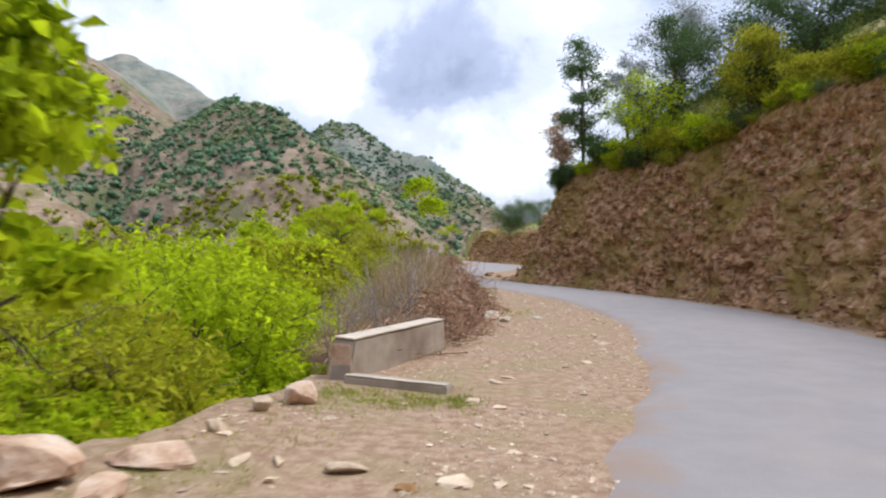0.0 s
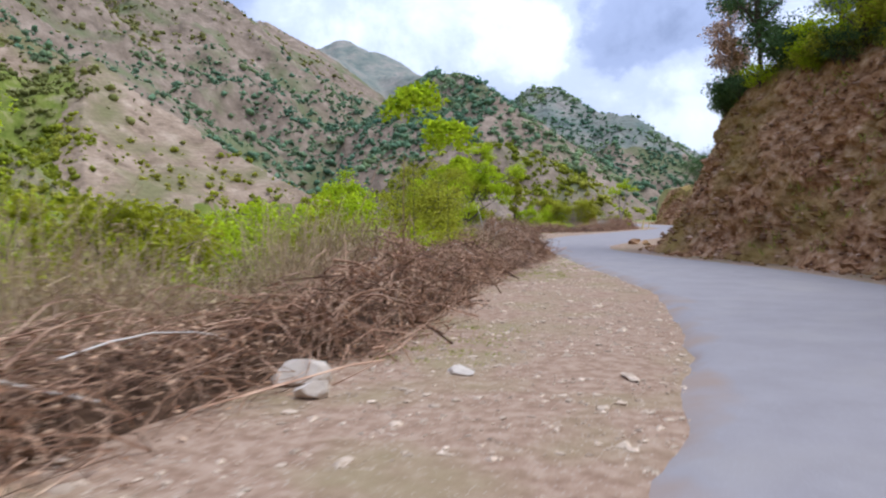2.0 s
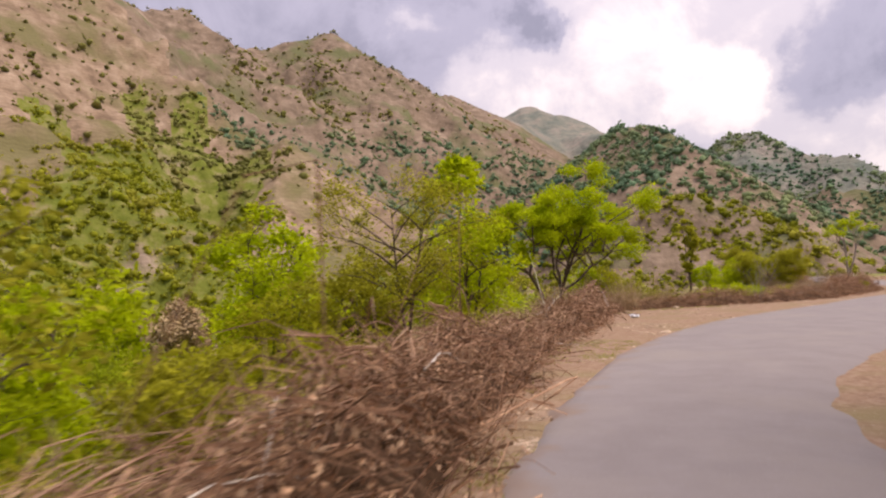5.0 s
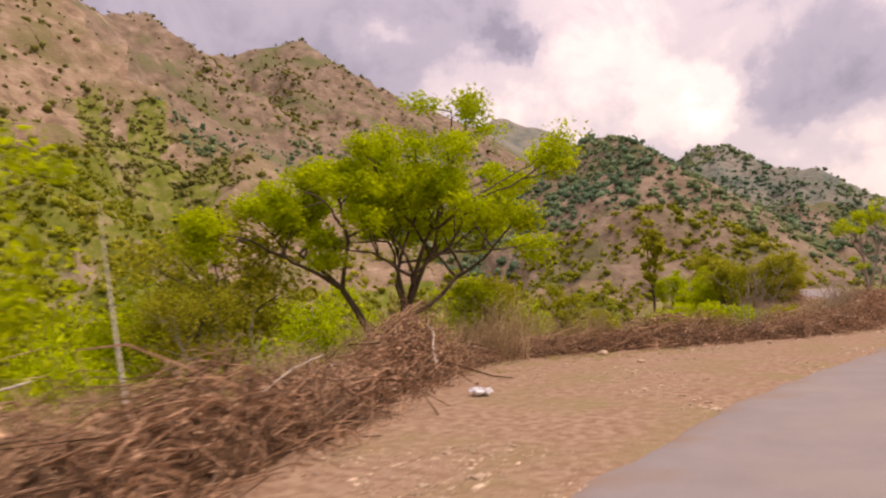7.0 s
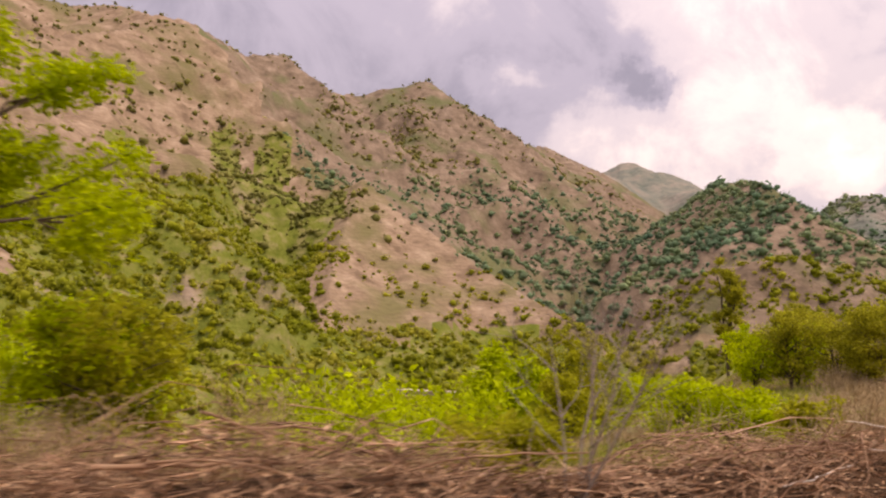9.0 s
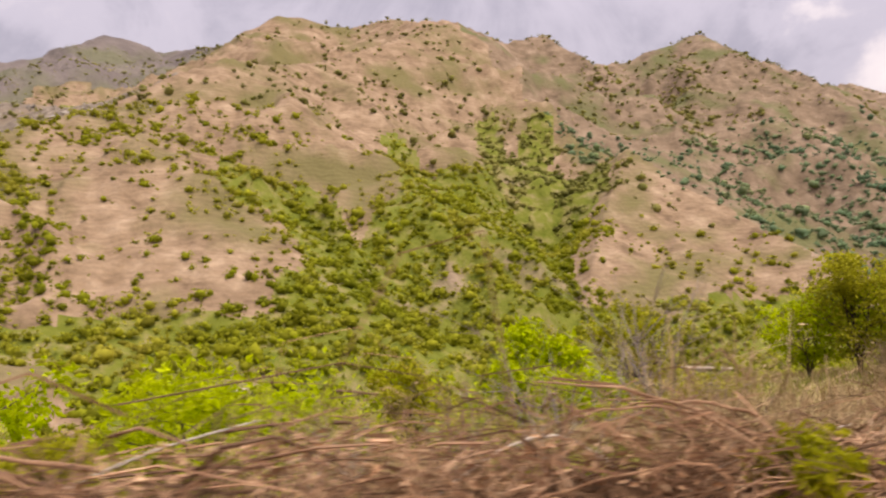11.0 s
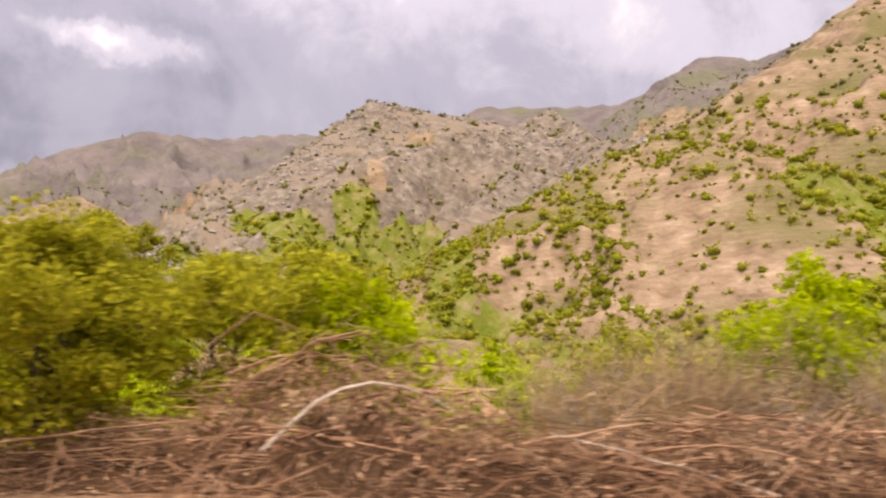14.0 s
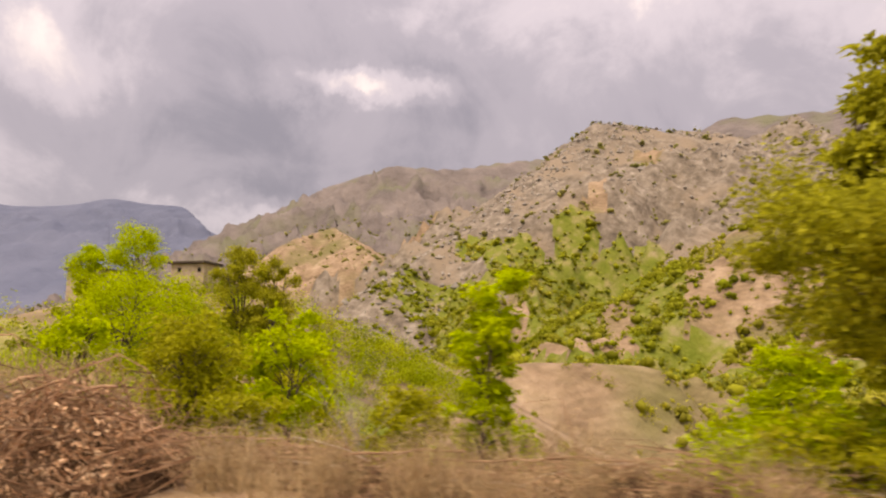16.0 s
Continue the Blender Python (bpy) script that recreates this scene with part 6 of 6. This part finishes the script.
stone(-0.28, 8.3, 0.14, 0.1, 0.05, M_STONE, 16)
stone(0.7, 13.66, 0.2, 0.08, 0.035, M_STONE, 17)
stone(2.05, 14.38, 0.14, 0.1, 0.05, M_STONE, 18)
stone(1.46, 15.25, 0.12, 0.09, 0.04, M_STONE, 19)
stone(1.99, 15.42, 0.1, 0.08, 0.05, M_STONE, 20)
stone(2.56, 19.65, 0.25, 0.08, 0.04, M_STONE, 21)
stone(-0.25, 18.3, 0.3, 0.22, 0.2, M_CONCRETE_TOP, 22, "flat pale rock leaning on the brush")
stone(0.15, 17.9, 0.2, 0.14, 0.12, M_CONCRETE_TOP, 23)
stone(0.95, 19.3, 0.2, 0.12, 0.08, M_CONCRETE_TOP, 24)
stone(-10.6, 67.3, 0.16, 0.12, 0.09, M_STONE, 25)
stone(-9.23, 66.0, 0.12, 0.09, 0.05, M_STONE, 26)
stone(-7.7, 71.1, 0.14, 0.1, 0.06, M_STONE, 27)
stone(-9.0, 70.0, 0.1, 0.08, 0.07, M_ORANGE, 28)
stone(1.7, 36.8, 0.16, 0.12, 0.1, M_CUT, 29, "dark rock fallen on the road edge")
stone(-0.9, 50.4, 0.5, 0.35, 0.28, M_CUT, 30, "dark fallen rock on the inner verge")
stone(-0.2, 50.0, 0.3, 0.25, 0.2, M_CUT, 31, "dark fallen rock on the inner verge")
for x, y, turn, lean, top in ((-3.95, 90.45, 100, 14, 1.04), (-4.3, 88.1, 84, 9, 0.96)):
    board = new("board", block("board", [(-0.24, -0.03), (0.24, -0.03), (0.24, 0.03), (-0.24, 0.03)], -0.15, top, 0.0, M_YELLOW, 0.008, 0.004, 9, 3))
    board.matrix_basis = pose(x, y, 0.0, lean, 7, turn)
    tagged(board, "pale yellow board stuck upright at the verge", "board", "boards at the verge")

r = np.random.default_rng(55)
n = 38000
s = r.uniform(b0 - 14, b0 + 70, n)
u = 1.35 * r.uniform(0, 1, n) ** 0.8 - 0.1
p = np.stack([np.interp(s, bseg, BRUSH[:, k]) for k in range(2)], -1)
d, side, along, _ = to_line(p[:, 0], p[:, 1], ROAD_LEFT)
rl = np.stack([np.interp(along, np.concatenate([[0], np.cumsum(np.linalg.norm(np.diff(ROAD_LEFT, axis=0), axis=1))]), ROAD_LEFT[:, k]) for k in range(2)], -1)
p = p * (1 - u[:, None]) + rl * u[:, None]
keep = fractal(p[:, 0] * 0.9, p[:, 1] * 0.9, 2, 17) > -0.25 + 0.5 * ease((p[:, 1] - 34) / 10)
p = p[keep]
size = np.exp(r.normal(-4.15, 0.55, len(p)))
gravel = new("gravel", mesh_from("gravel", *lumps(r, np.stack([p[:, 0], p[:, 1], ground(p[:, 0], p[:, 1]) + 0.004], -1), size, 0.35, 0.3, tiny=True), M_STONE))
q = p[r.uniform(size=len(p)) < 0.05]
chips = new("stone_chips", mesh_from("stone_chips", *lumps(r, np.stack([q[:, 0], q[:, 1], ground(q[:, 0], q[:, 1]) + 0.008], -1), np.exp(r.normal(-3.6, 0.5, len(q))), 0.3, 0.2), M_STONE))
tagged(chips, "pale angular stone chips on the verge", "stones", kind="stuff")
tagged(gravel, "loose pale gravel and stone chips on the verge", "gravel", kind="stuff")
n = 1500
i = r.integers(0, len(cl), n)
p = cl[i] - outward[i] * r.uniform(-0.2, 1.1, (n, 1))
size = np.exp(r.normal(-2.9, 0.55, n))
rubble = new("rubble", mesh_from("rubble", *lumps(r, np.stack([p[:, 0], p[:, 1], 0 * size + 0.02], -1), size, 0.6, 0.22), M_CUT))
tagged(rubble, "brown rubble fallen at the foot of the cut", "rubble", kind="stuff")

# chunks of rock standing out of the cut face
n = 1400
i, j = r.integers(10, len(cl) - 10, n), r.integers(3, 57, n)
size = np.exp(r.normal(-2.2, 0.5, n))
chunks = new("rock_chunks", mesh_from("rock_chunks", *lumps(r, np.stack([bx[i, j], by[i, j], zz[i, j]], -1), size, 0.6, 0.28, fine=True), M_CUT))
n = 9000
i, j = r.integers(10, 520, n), r.integers(2, 58, n)
keep = fractal(cs[i] * 0.5, zz[i, j] * 0.8, 3, 29) > -0.2
i, j = i[keep], j[keep]
shards = new("rock_shards", mesh_from("rock_shards", *lumps(r, np.stack([bx[i, j], by[i, j], zz[i, j]], -1) - np.concatenate([outward[i] * 0.03, np.zeros((len(i), 1))], 1), np.exp(r.normal(-2.75, 0.5, len(i))), 0.5, 0.3, tiny=True), M_SHARD))
tagged(shards, "loose brown rock shards and clods on the cut face", "rocks", kind="stuff")
tagged(chunks, "angular brown rocks in the cut face", "rocks", kind="stuff")

# grass on the hill, tufts on the verge and on the cut
def tufts(name, places, high, blades, mat, label, thick=0.012):
    m = len(places)
    foot = np.repeat(places, blades, axis=0) + np.concatenate([r.normal(0, 0.07, (m * blades, 2)), np.zeros((m * blades, 1))], 1)
    lean = np.concatenate([r.normal(0, 0.35, (m * blades, 2)), r.uniform(0.5, 1.1, (m * blades, 1))], 1) * np.repeat(np.atleast_1d(high), blades * m // np.size(high))[:, None]
    across = np.cross(lean, r.normal(size=lean.shape))
    across *= (thick + 0.02 * np.linalg.norm(lean, axis=1, keepdims=True)) / (np.linalg.norm(across, axis=1, keepdims=True) + 1e-9)
    v = np.stack([foot - across, foot + across, foot + lean], 1).reshape(-1, 3)
    ob = new(name, mesh_from(name, v, np.arange(len(v)).reshape(-1, 3), mat))
    return tagged(ob, label, "grass", kind="stuff")


n = 15000
i = r.integers(26, 490, n)
back2 = r.uniform(2.2, 24, n)
p = cl[i] + outward[i] * back2[:, None]
dd, sd, sc2, _ = to_line(p[:, 0], p[:, 1], CUT)
gz2 = np.where(dd < 4.4, hill_height(p[:, 0], p[:, 1], dd, sc2) + 0.1, ground(p[:, 0], p[:, 1]))
tufts("hill_grass", np.stack([p[:, 0], p[:, 1], gz2], -1), 0.55, 9, M_HILL_GRASS, "tufted yellow-green grass above the cut")
n = 5200
i, j = r.integers(20, len(cl) - 20, n), r.integers(4, 59, n)
face = np.stack([bx[i, j], by[i, j], zz[i, j]], -1)
face = face[fractal(cs[i] * 0.35, zz[i, j] * 0.5, 3, 27) + 0.5 * (j / 59) ** 2 > 0.3]
tufts("cut_grass", face, 0.3, 7, M_GRASS, "green and yellow weeds rooted in the cut face", 0.008)
n = 1500
s = r.uniform(b0 - 12, b0 + 60, n)
p = np.stack([np.interp(s, bseg, BRUSH[:, k]) for k in range(2)], -1) + np.stack([r.uniform(-0.3, 1.5, n), r.normal(0, 0.3, n)], -1)
p = p[fractal(p[:, 0] * 0.3, p[:, 1] * 0.3, 2, 19) > 0.1]
p = np.concatenate([p, np.stack([r.uniform(-2.1, -0.2, 230), 8.2 + r.normal(0, 0.3, 230)], -1)])
tufts("verge_grass", np.stack([p[:, 0], p[:, 1], ground(p[:, 0], p[:, 1])], -1), 0.045, 24, M_GRASS, "short green grass tufts beside the brush", 0.002)


# dry and green growth on the bench behind the brush
n = 13000
s = r.uniform(b0 + 8, b0 + 116, n)
p = np.stack([np.interp(s, bseg, BRUSH[:, k]) for k in range(2)], -1)
q = np.stack([np.interp(s + 0.5, bseg, BRUSH[:, k]) for k in range(2)], -1)
way = (q - p) / np.linalg.norm(q - p, axis=1, keepdims=True)
p = p + np.stack([-way[:, 1], way[:, 0]], -1) * r.uniform(1.0, 10.5, (n, 1))
lush_patch = fractal(p[:, 0] * 0.35, p[:, 1] * 0.35, 2, 23) > 0.22
at = np.stack([p[:, 0], p[:, 1], ground(p[:, 0], p[:, 1])], -1)
tufts("dry_grass", at[~lush_patch], 0.28, 9, M_DRY_GRASS, "pale dry grass on the bench behind the brush", 0.003)
tufts("bench_grass", at[lush_patch], 0.32, 10, M_GRASS, "green weeds on the bench behind the brush", 0.006)


# ---- houses ----
def house(x, y, z, turn, length, depth, high, label, windows, cover=None, told="flat dark earth roof with overhanging poles"):
    base = new("house")
    base.matrix_basis = pose(x, y, z, 0, 0, turn)
    l, d2 = length / 2, depth / 2
    part("wall", block("wall", [(-l, -d2), (l, -d2), (l, d2), (-l, d2)], -2.5, high, 0.05, M_MUD, 0.03, 0.02, 7, 3), base)
    roof = part("roof", block("roof", [(-l - 0.5, -d2 - 0.5), (l + 0.5, -d2 - 0.5), (l + 0.5, d2 + 0.5), (-l - 0.5, d2 + 0.5)], high + 0.003, high + 0.4, 0.0, cover or M_ROOF, 0.06, 0.05, 8, 5), base, told)
    for i in range(int(length / 0.8)):
        ln = np.array([(-l + 0.4 + 0.8 * i, -d2 - 0.8, high - 0.06), (-l + 0.4 + 0.8 * i, -d2 + 0.6, high - 0.06)])
        part("pole", mesh_from("pole", *tubes([ln], [[0.07, 0.07]], 6), M_BARK, smooth=True), roof)
    for wx in windows:
        win = part("window", block("window", [(wx - 0.35, -d2 - 0.06), (wx + 0.35, -d2 - 0.06), (wx + 0.35, -d2 + 0.3), (wx - 0.35, -d2 + 0.3)], high - 1.5, high - 0.7, 0.0, M_DARK, 0.01, 0.0), base, "small dark window opening")
        part("frame", block("frame", [(wx - 0.42, -d2 - 0.09), (wx + 0.42, -d2 - 0.09), (wx + 0.42, -d2 + 0.1), (wx - 0.42, -d2 + 0.1)], high - 1.62, high - 1.505, 0.0, M_MUD, 0.01, 0.0), win)
    return tagged(base, label, "house", "houses in the valley")


house(-74.9, 4.4, 12.9, 118, 6.5, 5.0, 3.7, "small mud-walled house with a dark flat roof", [-1.5, 2.4])
house(-208.0, 273.0, -24.5, 30, 27.0, 5.0, 2.4, "low mud building under the far slope", [-9, -3, 3, 9], M_CONCRETE_TOP, "flat pale earth roof")
house(-64.0, -12.0, 12.6, 120, 7.0, 5.0, 3.0, "mud-walled house half hidden by trees", [0.5])
house(-209.0, 98.0, -23.0, 62, 24.0, 6.0, 3.4, "long low mud house on the valley floor", [-6, -2, 3, 7], M_CONCRETE_TOP, "flat pale earth roof")

# litter
litter = new("litter", mesh_from("litter", *lumps(np.random.default_rng(5), np.array([(0, 0, 0.05), (0.12, 0.05, 0.04)]), np.array([0.14, 0.1]), 0.5, 0.3, fine=True), M_PLASTIC))
litter.location = (-9.97, 60.88, 0.0)
tagged(litter, "crumpled white plastic litter on the gravel", "litter")
